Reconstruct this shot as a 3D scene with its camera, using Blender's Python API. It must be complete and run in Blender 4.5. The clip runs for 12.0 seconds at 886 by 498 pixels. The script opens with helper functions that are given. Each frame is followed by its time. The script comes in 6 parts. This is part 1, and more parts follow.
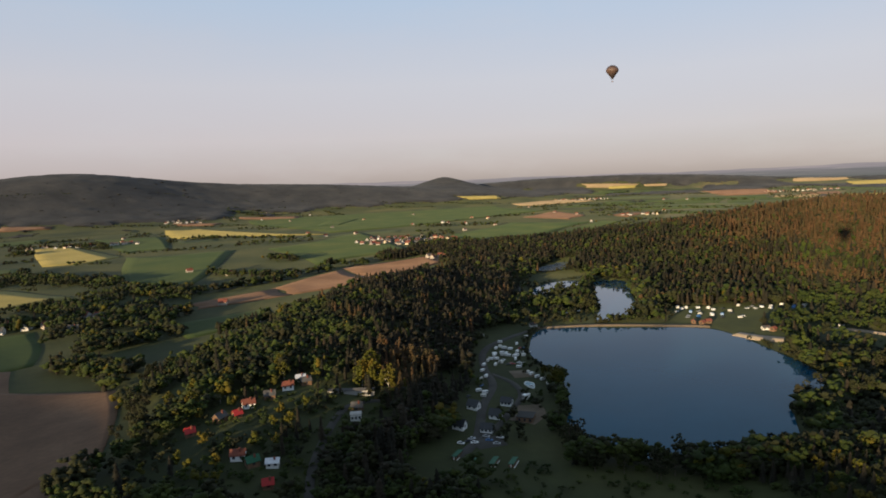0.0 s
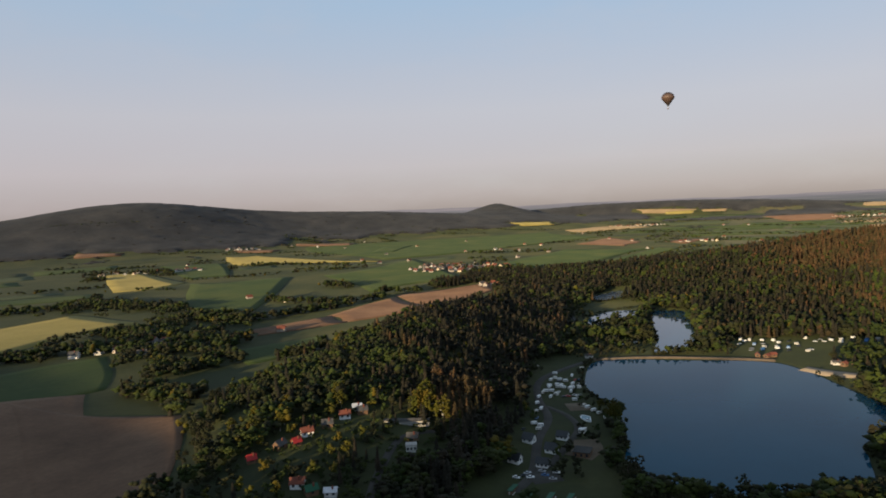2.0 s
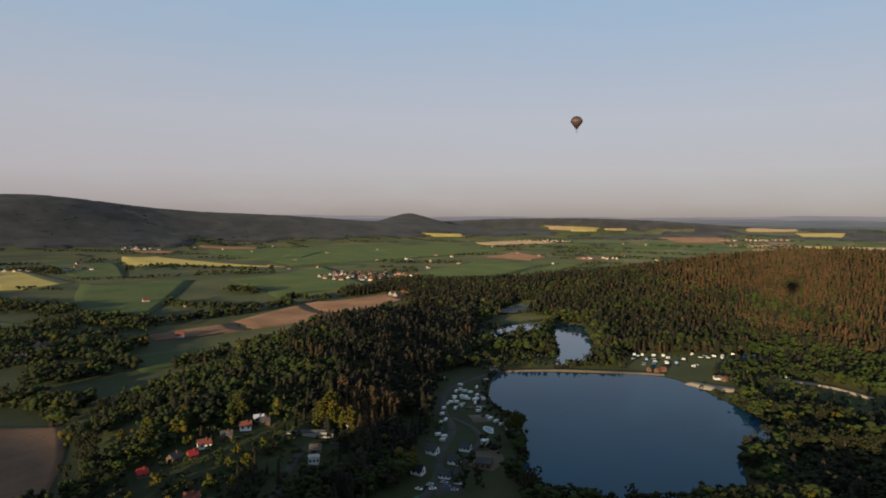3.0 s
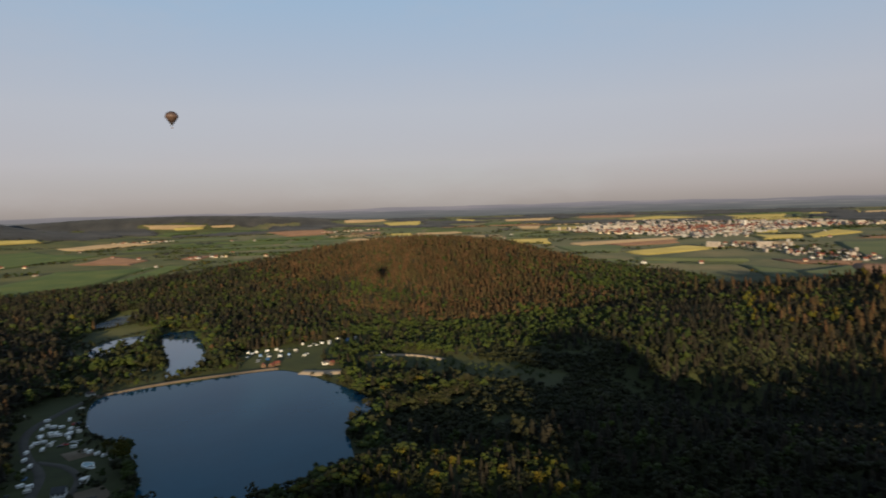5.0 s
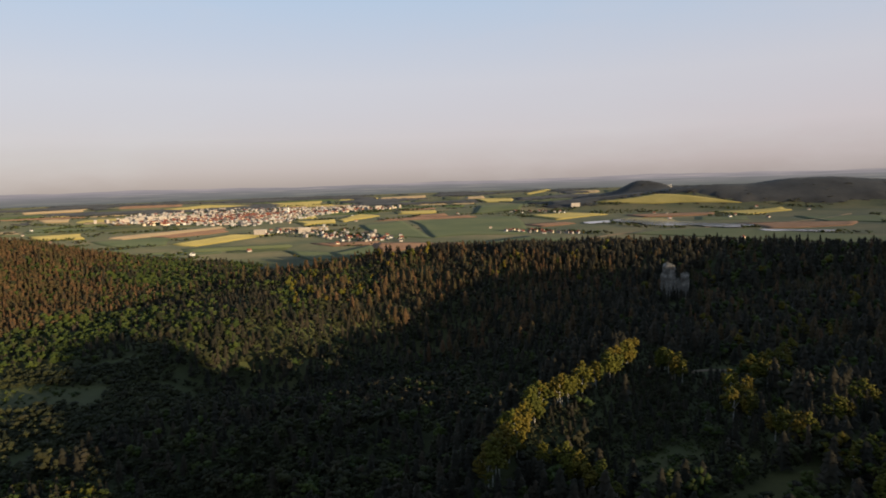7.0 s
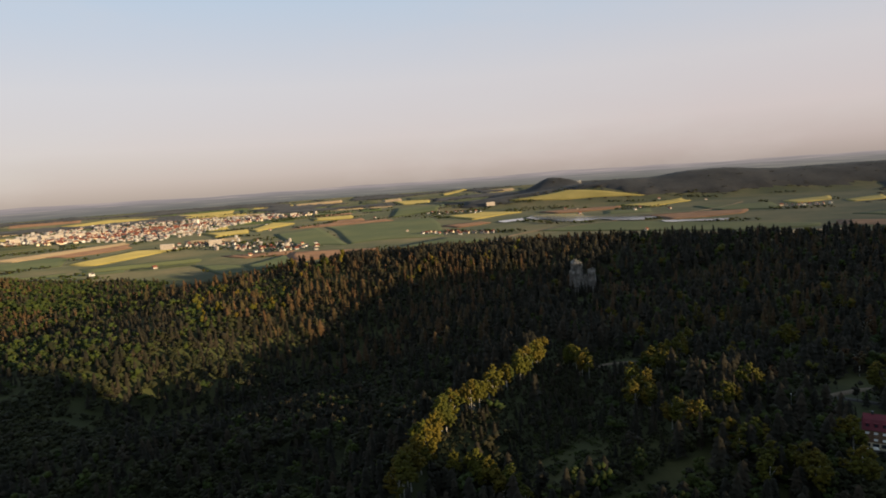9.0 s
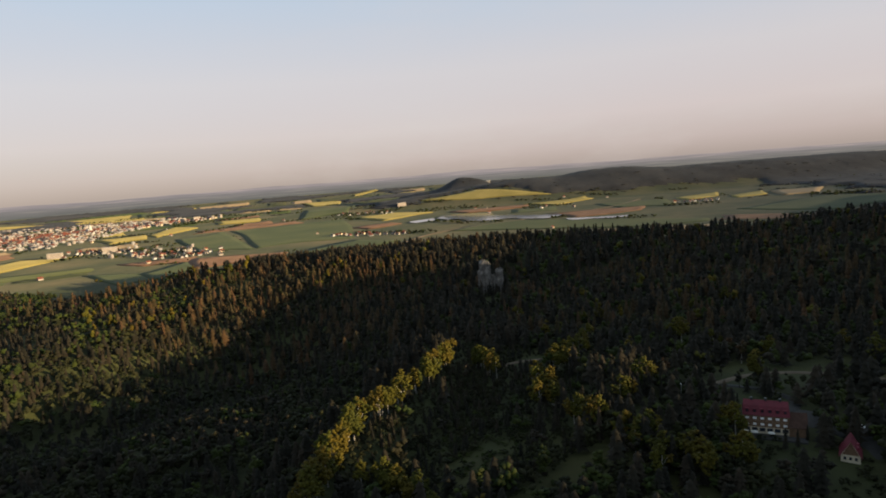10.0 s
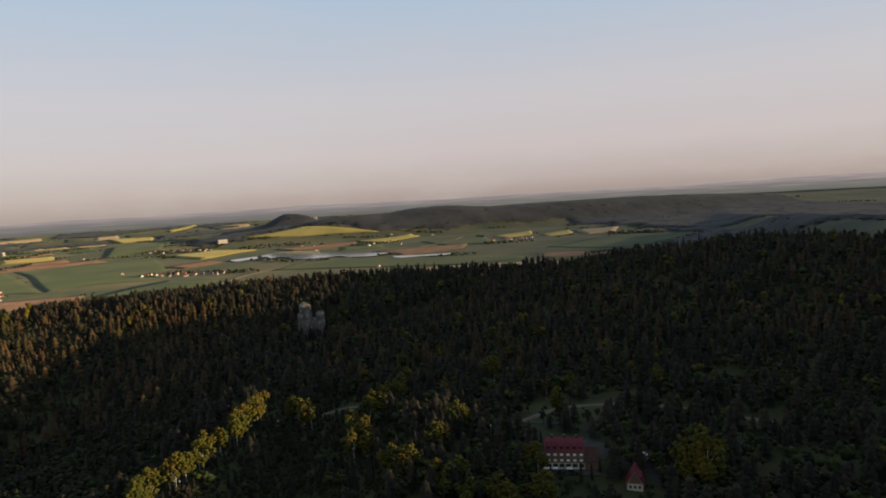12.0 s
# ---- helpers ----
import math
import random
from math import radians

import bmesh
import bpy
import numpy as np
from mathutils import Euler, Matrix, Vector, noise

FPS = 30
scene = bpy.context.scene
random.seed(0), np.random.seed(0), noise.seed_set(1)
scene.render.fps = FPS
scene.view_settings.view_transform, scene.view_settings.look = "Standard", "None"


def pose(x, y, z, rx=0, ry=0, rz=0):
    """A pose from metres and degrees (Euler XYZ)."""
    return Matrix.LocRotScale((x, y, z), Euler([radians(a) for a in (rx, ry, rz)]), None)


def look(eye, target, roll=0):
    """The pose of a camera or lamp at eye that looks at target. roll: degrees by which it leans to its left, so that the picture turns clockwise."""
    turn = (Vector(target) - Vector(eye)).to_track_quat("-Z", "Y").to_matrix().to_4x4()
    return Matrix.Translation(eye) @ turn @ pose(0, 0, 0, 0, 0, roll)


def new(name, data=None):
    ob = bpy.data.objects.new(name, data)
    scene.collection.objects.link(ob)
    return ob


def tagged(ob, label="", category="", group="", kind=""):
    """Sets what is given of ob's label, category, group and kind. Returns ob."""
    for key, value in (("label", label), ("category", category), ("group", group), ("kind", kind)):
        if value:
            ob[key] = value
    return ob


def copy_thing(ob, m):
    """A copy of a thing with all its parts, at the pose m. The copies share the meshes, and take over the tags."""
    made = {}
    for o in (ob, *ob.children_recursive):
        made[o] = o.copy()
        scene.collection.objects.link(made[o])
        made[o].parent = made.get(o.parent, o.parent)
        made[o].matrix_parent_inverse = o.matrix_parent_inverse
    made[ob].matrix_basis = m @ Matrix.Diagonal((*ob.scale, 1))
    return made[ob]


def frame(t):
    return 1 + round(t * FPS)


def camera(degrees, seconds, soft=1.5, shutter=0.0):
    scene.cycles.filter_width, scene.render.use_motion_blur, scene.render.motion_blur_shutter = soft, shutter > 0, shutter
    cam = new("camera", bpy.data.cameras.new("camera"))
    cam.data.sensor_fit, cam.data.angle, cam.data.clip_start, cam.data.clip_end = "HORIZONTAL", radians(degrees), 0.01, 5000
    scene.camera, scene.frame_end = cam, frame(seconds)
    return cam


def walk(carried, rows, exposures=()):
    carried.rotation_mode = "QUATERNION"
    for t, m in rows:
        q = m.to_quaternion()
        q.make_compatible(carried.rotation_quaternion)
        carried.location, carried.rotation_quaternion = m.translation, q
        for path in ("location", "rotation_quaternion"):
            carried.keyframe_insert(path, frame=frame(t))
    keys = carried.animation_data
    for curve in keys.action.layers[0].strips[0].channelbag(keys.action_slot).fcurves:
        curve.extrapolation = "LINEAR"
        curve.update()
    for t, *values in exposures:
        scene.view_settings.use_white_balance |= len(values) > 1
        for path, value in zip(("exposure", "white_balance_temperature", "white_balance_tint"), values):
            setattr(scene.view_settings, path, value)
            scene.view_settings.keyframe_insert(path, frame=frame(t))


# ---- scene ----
cam = camera(70.2, 12.0, soft=1.8, shutter=0.2)

# Path of the basket: seconds, x, y, z, pitch + 90, roll, yaw
PATH = [
    (0.0, -3.3, 14.68, 118.64, 83.92, 2.25, 13.11),
    (0.5, -3.53, 13.9, 119.49, 83.01, 3.51, 14.74),
    (1.0, -3.67, 13.05, 120.35, 82.89, 3.63, 16.41),
    (1.5, -3.71, 12.11, 121.24, 84.52, 3.04, 20.2),
    (2.0, -3.67, 11.09, 122.14, 86.46, 2.58, 17.84),
    (2.5, -3.53, 9.99, 123.06, 87.22, 1.01, 13.61),
    (4.5, -2.06, 4.77, 126.92, 86.89, 0.62, -10.68),
    (5.0, -1.47, 3.26, 127.93, 86.18, 1.69, -24.62),
    (5.5, -0.78, 1.67, 128.95, 85.49, 2.15, -36.58),
]
PATH += [
    (6.0, 0.0, 0.0, 130.0, 85.62, 1.65, -46.55),
    (6.5, 0.87, -1.75, 131.06, 84.46, 0.96, -54.73),
    (7.0, 1.83, -3.59, 132.14, 83.88, 1.79, -63.88),
    (9.0, 6.6, -11.74, 136.65, 83.66, 3.92, -71.31),
    (9.5, 8.02, -13.98, 137.82, 82.8, 4.38, -76.33),
    (10.0, 9.53, -16.3, 139.01, 83.07, 4.4, -79.28),
    (10.5, 11.14, -18.71, 140.22, 84.22, 3.69, -83.31),
    (11.0, 12.84, -21.19, 141.44, 84.98, 3.94, -84.02),
    (11.5, 14.62, -23.76, 142.69, 85.34, 3.58, -89.61),
    (12.0, 16.5, -26.41, 143.95, 85.27, 3.38, -94.56),
]
walk(cam, [(t, pose(x, y, z, rx, ry, rz)) for t, x, y, z, rx, ry, rz in PATH],
     exposures=[(0.0, 0.8, 6380, 8), (0.5, 0.94, 6400, 8), (1.5, 0.85, 6480, 8), (2.5, 0.52, 6200, 7), (4.5, 0.46, 6170, 6), (5.5, 0.54, 6210, 7),
                (7.0, 0.84, 6330, 8), (9.5, 0.9, 6760, 8), (10.0, 0.92, 6760, 8), (11.0, 0.7, 6740, 8), (12.0, 0.78, 6700, 8)])

# ---- light: low evening sun behind the basket, clear sky ----
SUN_UP, SUN_AZ = 6.5, 19.1      # degrees; the shadow falls 19.1 degrees from +y towards +x
world = bpy.data.worlds.new("world")
scene.world = world
world.use_nodes = True
wn = world.node_tree
sky = wn.nodes.new("ShaderNodeTexSky")
sky.sky_type, sky.sun_disc = "NISHITA", False
sky.sun_elevation, sky.sun_rotation = radians(SUN_UP), radians(SUN_AZ + 180)
sky.altitude, sky.air_density, sky.dust_density, sky.ozone_density = 300, 1.0, 0.4, 2.5
veil = wn.nodes.new("ShaderNodeMix")      # evening haze: rosy at the horizon, thinning upwards
veil.data_type = "RGBA"
veil.inputs[0].default_value = 0.84
wn.links.new(sky.outputs[0], veil.inputs[6])
way = wn.nodes.new("ShaderNodeTexCoord")
rise = wn.nodes.new("ShaderNodeSeparateXYZ")
wn.links.new(way.outputs["Generated"], rise.inputs[0])
haze = wn.nodes.new("ShaderNodeValToRGB")
for at in (0.025, 0.07, 0.15, 0.36):
    haze.color_ramp.elements.new(at)
for stop, (at, tint) in zip(haze.color_ramp.elements, ((0.0, (0.47, 0.395, 0.405)), (0.025, (0.62, 0.51, 0.54)), (0.07, (0.765, 0.64, 0.67)), (0.15, (0.785, 0.72, 0.76)),
                                                       (0.36, (0.5, 0.71, 0.95)), (1.0, (0.44, 0.5, 0.6)))):
    stop.position, stop.color = at, (*tint, 1)
wn.links.new(rise.outputs[2], haze.inputs[0])
level = wn.nodes.new("ShaderNodeVectorMath")
level.operation = "SCALE"
level.inputs[3].default_value = 4.4
wn.links.new(haze.outputs[0], level.inputs[0])
wisp = wn.nodes.new("ShaderNodeVectorMath")      # a breath of cirrus
wisp.operation = "MULTIPLY"
wisp.inputs[1].default_value = (2.2, 2.2, 7.0)
wn.links.new(way.outputs["Generated"], wisp.inputs[0])
cirrus = wn.nodes.new("ShaderNodeTexNoise")
cirrus.inputs["Scale"].default_value, cirrus.inputs["Detail"].default_value, cirrus.inputs["Roughness"].default_value = 1.6, 5, 0.62
wn.links.new(wisp.outputs[0], cirrus.inputs["Vector"])
thin = wn.nodes.new("ShaderNodeMapRange")
thin.inputs[1].default_value, thin.inputs[2].default_value, thin.inputs[3].default_value, thin.inputs[4].default_value = 0.5, 0.8, 0.0, 0.35
wn.links.new(cirrus.outputs["Fac"], thin.inputs[0])
pale = wn.nodes.new("ShaderNodeMix")
pale.data_type = "RGBA"
pale.inputs[7].default_value = (3.45, 3.2, 3.35, 1)
wn.links.new(thin.outputs[0], pale.inputs[0])
wn.links.new(level.outputs[0], pale.inputs[6])
wn.links.new(pale.outputs[2], veil.inputs[7])
wn.links.new(veil.outputs[2], wn.nodes["Background"].inputs[0])
wn.nodes["Background"].inputs[1].default_value = 0.11
sun = new("sun", bpy.data.lights.new("sun", "SUN"))
sun.data.energy, sun.data.angle, sun.data.color = 5.0, radians(0.55), (1.0, 0.75, 0.46)
toward = Vector((math.sin(radians(SUN_AZ)), math.cos(radians(SUN_AZ)), -math.tan(radians(SUN_UP))))
sun.matrix_world = look(-toward * 1000, (0, 0, 0))


# ---- materials ----
def node_mat(name):
    m = bpy.data.materials.new(name)
    m.use_nodes = True
    t = m.node_tree
    return m, t, t.nodes["Principled BSDF"]


def position(t, scale, flat=False):
    g = t.nodes.new("ShaderNodeNewGeometry")
    v = t.nodes.new("ShaderNodeVectorMath")
    v.operation = "MULTIPLY"
    v.inputs[1].default_value = (scale, scale, 0 if flat else scale)
    t.links.new(g.outputs["Position"], v.inputs[0])
    return v.outputs[0]


def noise_fac(t, scale, detail=4, rough=0.6):
    n = t.nodes.new("ShaderNodeTexNoise")
    n.inputs["Scale"].default_value = 1.0
    n.inputs["Detail"].default_value = detail
    n.inputs["Roughness"].default_value = rough
    t.links.new(position(t, scale), n.inputs["Vector"])
    return n.outputs["Fac"]


def ramp(t, fac, colours, low=0.0, high=1.0, sharp=False):
    r = t.nodes.new("ShaderNodeValToRGB")
    r.color_ramp.interpolation = "CONSTANT" if sharp else "LINEAR"
    e = r.color_ramp.elements
    while len(e) < len(colours):
        e.new(0.5)
    for k, c in enumerate(colours):
        e[k].position = low + (high - low) * k / (len(colours) - (0 if sharp else 1))
        e[k].color = (*c, 1)
    t.links.new(fac, r.inputs[0])
    return r.outputs[0]


def blend(t, kind, fac, a, b):
    n = t.nodes.new("ShaderNodeMix")
    n.data_type, n.blend_type = "RGBA", kind
    if isinstance(fac, float):
        n.inputs[0].default_value = fac
    else:
        t.links.new(fac, n.inputs[0])
    for s, k in ((a, 6), (b, 7)):
        if isinstance(s, tuple):
            n.inputs[k].default_value = (*s, 1)
        else:
            t.links.new(s, n.inputs[k])
    return n.outputs[2]


def surface(name, colours, scale=0.05, fine=1.0, rough=0.85, bump=0.3, metal=0.0, depth=0.05):
    """A matt surface: broad patches of the given colours, finer grain over them, and a relief."""
    m, t, p = node_mat(name)
    broad = ramp(t, noise_fac(t, scale), colours, 0.3, 0.7)
    grain = ramp(t, noise_fac(t, fine, 6, 0.7), [(0.62, 0.62, 0.62), (1.0, 1.0, 1.0)], 0.3, 0.7)
    t.links.new(blend(t, "MULTIPLY", 0.75, broad, grain), p.inputs["Base Color"])
    p.inputs["Roughness"].default_value = rough
    p.inputs["Metallic"].default_value = metal
    p.inputs["Specular IOR Level"].default_value = 0.25
    p.inputs["Diffuse Roughness"].default_value = min(1.0, max(0.0, rough * 4 - 2.8))
    if bump:
        b = t.nodes.new("ShaderNodeBump")
        b.inputs["Strength"].default_value, b.inputs["Distance"].default_value = bump, depth
        t.links.new(noise_fac(t, fine * 1.7, 5, 0.7), b.inputs["Height"])
        t.links.new(b.outputs[0], p.inputs["Normal"])
    return m


def foliage(name, colours, cell=6.0, stand=45.0):
    """Leaves or needles: each crown takes its own shade from the list, stands differ a little."""
    m, t, p = node_mat(name)
    v = t.nodes.new("ShaderNodeTexVoronoi")
    v.voronoi_dimensions = "2D"
    v.inputs["Scale"].default_value = 1.0
    t.links.new(position(t, 1.0 / cell, True), v.inputs["Vector"])
    s = t.nodes.new("ShaderNodeSeparateColor")
    t.links.new(v.outputs["Color"], s.inputs[0])
    tone = ramp(t, s.outputs[0], colours)
    g = t.nodes.new("ShaderNodeNewGeometry")
    leaf = ramp(t, g.outputs["Random Per Island"], [(0.6, 0.62, 0.6), (1.0, 1.0, 1.0)])
    patch = ramp(t, noise_fac(t, 1.0 / stand, 3), [(0.7, 0.72, 0.7), (1.0, 1.0, 1.0)], 0.35, 0.65)
    fleck = ramp(t, noise_fac(t, 1.3, 3, 0.8), [(0.5, 0.52, 0.5), (1.0, 1.0, 1.0)], 0.35, 0.65)
    c = blend(t, "MULTIPLY", 1.0, tone, leaf)
    c = blend(t, "MULTIPLY", 1.0, c, patch)
    c = blend(t, "MULTIPLY", 0.55, c, fleck)
    t.links.new(c, p.inputs["Base Color"])
    p.inputs["Roughness"].default_value = 0.8
    p.inputs["Specular IOR Level"].default_value = 0.15
    p.inputs["Diffuse Roughness"].default_value = 1.0
    return m


def plain(name, colour, rough=0.6, metal=0.0, wear=0.25, fine=1.5):
    return surface(name, [tuple(c * (1 - wear) for c in colour), colour], 0.4, fine, rough, 0.1, metal, 0.01)


# pond blue in the base colour stands in for the higher sky it mirrors
def water_mat(name="pond water", rough=0.04, deep=(0.006, 0.038, 0.068), light=(0.009, 0.048, 0.084)):
    m, t, p = node_mat(name)
    t.links.new(ramp(t, noise_fac(t, 0.02), [deep, light], 0.3, 0.7), p.inputs["Base Color"])
    p.inputs["Roughness"].default_value, p.inputs["IOR"].default_value = rough, 1.33
    p.inputs["Specular IOR Level"].default_value = 0.15 if rough < 0.05 else 1.0
    b = t.nodes.new("ShaderNodeBump")
    b.inputs["Strength"].default_value, b.inputs["Distance"].default_value = 0.1 if rough < 0.05 else 0.01, 0.02
    t.links.new(noise_fac(t, 0.8, 3), b.inputs["Height"])
    t.links.new(b.outputs[0], p.inputs["Normal"])
    return m


M = {
    "meadow": surface("meadow grass", [(0.02, 0.027, 0.009), (0.038, 0.044, 0.014), (0.066, 0.064, 0.022)], 0.006, 0.12, 0.95, 0.5, 0, 0.5),
    # blue raised in the base colour for haze over the plain
    "crop": surface("young green crop", [(0.036, 0.049, 0.02), (0.049, 0.062, 0.025), (0.066, 0.075, 0.031)], 0.006, 0.25, 0.95, 0.3, 0, 0.2),
    "ley": surface("dark meadow grass", [(0.024, 0.042, 0.008), (0.038, 0.056, 0.011), (0.058, 0.07, 0.016)], 0.012, 0.15, 0.95, 0.4, 0, 0.3),
    # yellow dulled in the base colour for the same haze
    "rape": surface("rapeseed in bloom", [(0.195, 0.163, 0.048), (0.24, 0.198, 0.058), (0.28, 0.23, 0.074)], 0.012, 0.4, 0.95, 0.4, 0, 0.3),
    "stubble": surface("pale stubble", [(0.2, 0.15, 0.085), (0.27, 0.2, 0.115)], 0.01, 0.3, 0.95, 0.3, 0, 0.2),
    "grass": surface("light pasture", [(0.055, 0.068, 0.022), (0.088, 0.095, 0.032)], 0.008, 0.3, 0.95, 0.3, 0, 0.2),
    "soil": surface("ploughed soil", [(0.095, 0.053, 0.029), (0.138, 0.078, 0.044), (0.175, 0.104, 0.061)], 0.02, 0.3, 0.95, 0.4, 0, 0.15),
    "sand": surface("beach sand", [(0.26, 0.2, 0.14), (0.34, 0.27, 0.19)], 0.1, 1.5, 0.95, 0.2),
    "track": surface("gravel track", [(0.11, 0.083, 0.056), (0.16, 0.125, 0.088)], 0.1, 1.2, 0.95, 0.3),
    "asphalt": surface("old asphalt", [(0.035, 0.035, 0.034), (0.06, 0.058, 0.054)], 0.1, 1.4, 0.9, 0.2),
    "rock": surface("grey sandstone", [(0.08, 0.072, 0.062), (0.15, 0.137, 0.12), (0.31, 0.285, 0.25)], 0.2, 0.7, 0.95, 0.9, 0, 0.8),
    "bark": surface("bark", [(0.06, 0.045, 0.035), (0.12, 0.095, 0.075)], 0.6, 4, 0.95, 0.5),
    "birch": surface("pale bark", [(0.25, 0.23, 0.2), (0.42, 0.4, 0.36)], 0.6, 4, 0.9, 0.3),
    "white": plain("white render", (0.7, 0.68, 0.63), 0.8),
    "wall_far": plain("weathered render", (0.47, 0.41, 0.35), 0.8, 0, 0.4, 0.2),
    "bright": plain("fresh white paint", (0.86, 0.85, 0.82), 0.6, 0, 0.06),
    "cream": plain("cream render", (0.66, 0.56, 0.4), 0.8),
    "grey": plain("grey render", (0.42, 0.4, 0.37), 0.8),
    "tile": surface("red roof tiles", [(0.13, 0.045, 0.03), (0.2, 0.065, 0.042)], 0.5, 3, 0.8, 0.5, 0, 0.04),
    "wine": surface("wine-red roof sheeting", [(0.085, 0.011, 0.018), (0.125, 0.016, 0.026)], 0.4, 2, 0.6, 0.3),
    "rose": surface("rose-red roof sheeting", [(0.12, 0.016, 0.028), (0.17, 0.028, 0.042)], 0.4, 2, 0.6, 0.2),
    "umber": surface("brown roof shingles", [(0.05, 0.026, 0.018), (0.085, 0.045, 0.03)], 0.5, 3, 0.8, 0.4),
    "slate": surface("dark roof", [(0.05, 0.05, 0.052), (0.1, 0.095, 0.09)], 0.5, 3, 0.8, 0.4),
    "green_roof": surface("green roof sheeting", [(0.012, 0.07, 0.036), (0.02, 0.1, 0.05)], 0.4, 2, 0.6, 0.2),
    "red_roof": surface("bright red roof", [(0.3, 0.02, 0.02), (0.4, 0.032, 0.03)], 0.4, 2, 0.6, 0.2),
    "tin": surface("pale sheet metal", [(0.5, 0.52, 0.55), (0.62, 0.64, 0.66)], 0.4, 2, 0.45, 0.1, 0.2),
    "wood": surface("brown timber", [(0.12, 0.07, 0.04), (0.2, 0.12, 0.07)], 0.8, 5, 0.8, 0.3),
    "glass": plain("window glass", (0.03, 0.035, 0.045), 0.12, 0, 0.1),
    "caravan": plain("white caravan paint", (0.82, 0.82, 0.8), 0.35, 0, 0.08),
    "rubber": plain("rubber", (0.025, 0.025, 0.025), 0.8),
    "blue": plain("blue paint", (0.06, 0.16, 0.35), 0.4),
    "red": plain("red paint", (0.45, 0.05, 0.04), 0.4),
    "dark": plain("dark paint", (0.04, 0.045, 0.05), 0.35),
    "silver": plain("silver paint", (0.5, 0.51, 0.52), 0.35, 0.4),
    "canvas": plain("pale canvas", (0.7, 0.68, 0.62), 0.8),
    "pool": plain("pale blue basin", (0.14, 0.27, 0.32), 0.3),
    # pale base colour of the far water stands in for mirrored sky
    "water": water_mat(), "ruffled": water_mat("ruffled lake water", 0.055), "sky_pale": water_mat("lake water, sky-pale", 0.07, (0.14, 0.16, 0.175), (0.18, 0.2, 0.215)),
    "lane": surface("grey gravel lane", [(0.045, 0.042, 0.037), (0.068, 0.064, 0.057)], 0.1, 1.2, 0.95, 0.3),
    "spruce": foliage("spruce needles", [(0.0175, 0.0168, 0.0108), (0.0235, 0.0215, 0.0138), (0.032, 0.0272, 0.017), (0.045, 0.0335, 0.021)], 6),
    # broad leaves darkened in base colour, standing in for shade by pond and dell
    "shade_leaf": foliage("broad leaves, shade-dark", [(0.0195, 0.0215, 0.0085), (0.0275, 0.03, 0.0115), (0.038, 0.0405, 0.0135), (0.032, 0.029, 0.0135)], 8),
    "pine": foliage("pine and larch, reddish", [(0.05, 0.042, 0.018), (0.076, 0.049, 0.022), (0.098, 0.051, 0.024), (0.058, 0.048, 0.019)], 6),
    "beech": foliage("fresh broad leaves", [(0.027, 0.04, 0.0095), (0.038, 0.056, 0.0105), (0.054, 0.068, 0.0115), (0.036, 0.045, 0.012)], 8),
    "birch_leaf": foliage("yellow-green spring leaves", [(0.07, 0.074, 0.008), (0.1, 0.088, 0.009), (0.122, 0.084, 0.009), (0.054, 0.063, 0.008)], 8),
    # base colour given more blue, for haze over the plain
    "pasture": surface("grass of the plain", [(0.031, 0.04, 0.021), (0.053, 0.057, 0.028), (0.09, 0.079, 0.042)], 0.006, 0.04, 0.95, 0.4, 0, 0.4),
    # distance haze mixed into the woods' base colour as mauve-grey
    "far": surface("distant woods, haze-grey", [(0.018, 0.0185, 0.0205), (0.028, 0.0295, 0.032), (0.042, 0.0415, 0.042)], 0.009, 0.06, 0.95, 0),
}


# ---- helpers of the build ----
def bump(x, y, cx, cy, heading, along, across, height, power=1.0):
    a = np.radians(heading)
    u = (x - cx) * np.sin(a) + (y - cy) * np.cos(a)
    v = (x - cx) * np.cos(a) - (y - cy) * np.sin(a)
    return height * np.exp(-np.abs((u / along) ** 2 + (v / across) ** 2) ** power)


# centre x, y, heading, half length, half width, height, steepness; some only added to steer shade
HILLS = [
    (425, 975, 90, 270, 210, 66, 1.2), (90, 1070, 75, 280, 150, 22, 1.0),
    (835, 190, -11, 430, 115, 30, 1.5), (760, -500, 25, 280, 200, 60, 1.0),
    (540, 480, 60, 260, 120, 14, 1.0), (-190, 470, -5, 300, 80, 16, 1.3),
    (-2080, 2190, 50, 520, 430, 152, 1.0), (-1500, 2900, 63, 1000, 330, 112, 1.0),
    (-834, 3605, 0, 190, 240, 96, 0.75), (2870, -650, -12, 1400, 240, 76, 1.6),
]
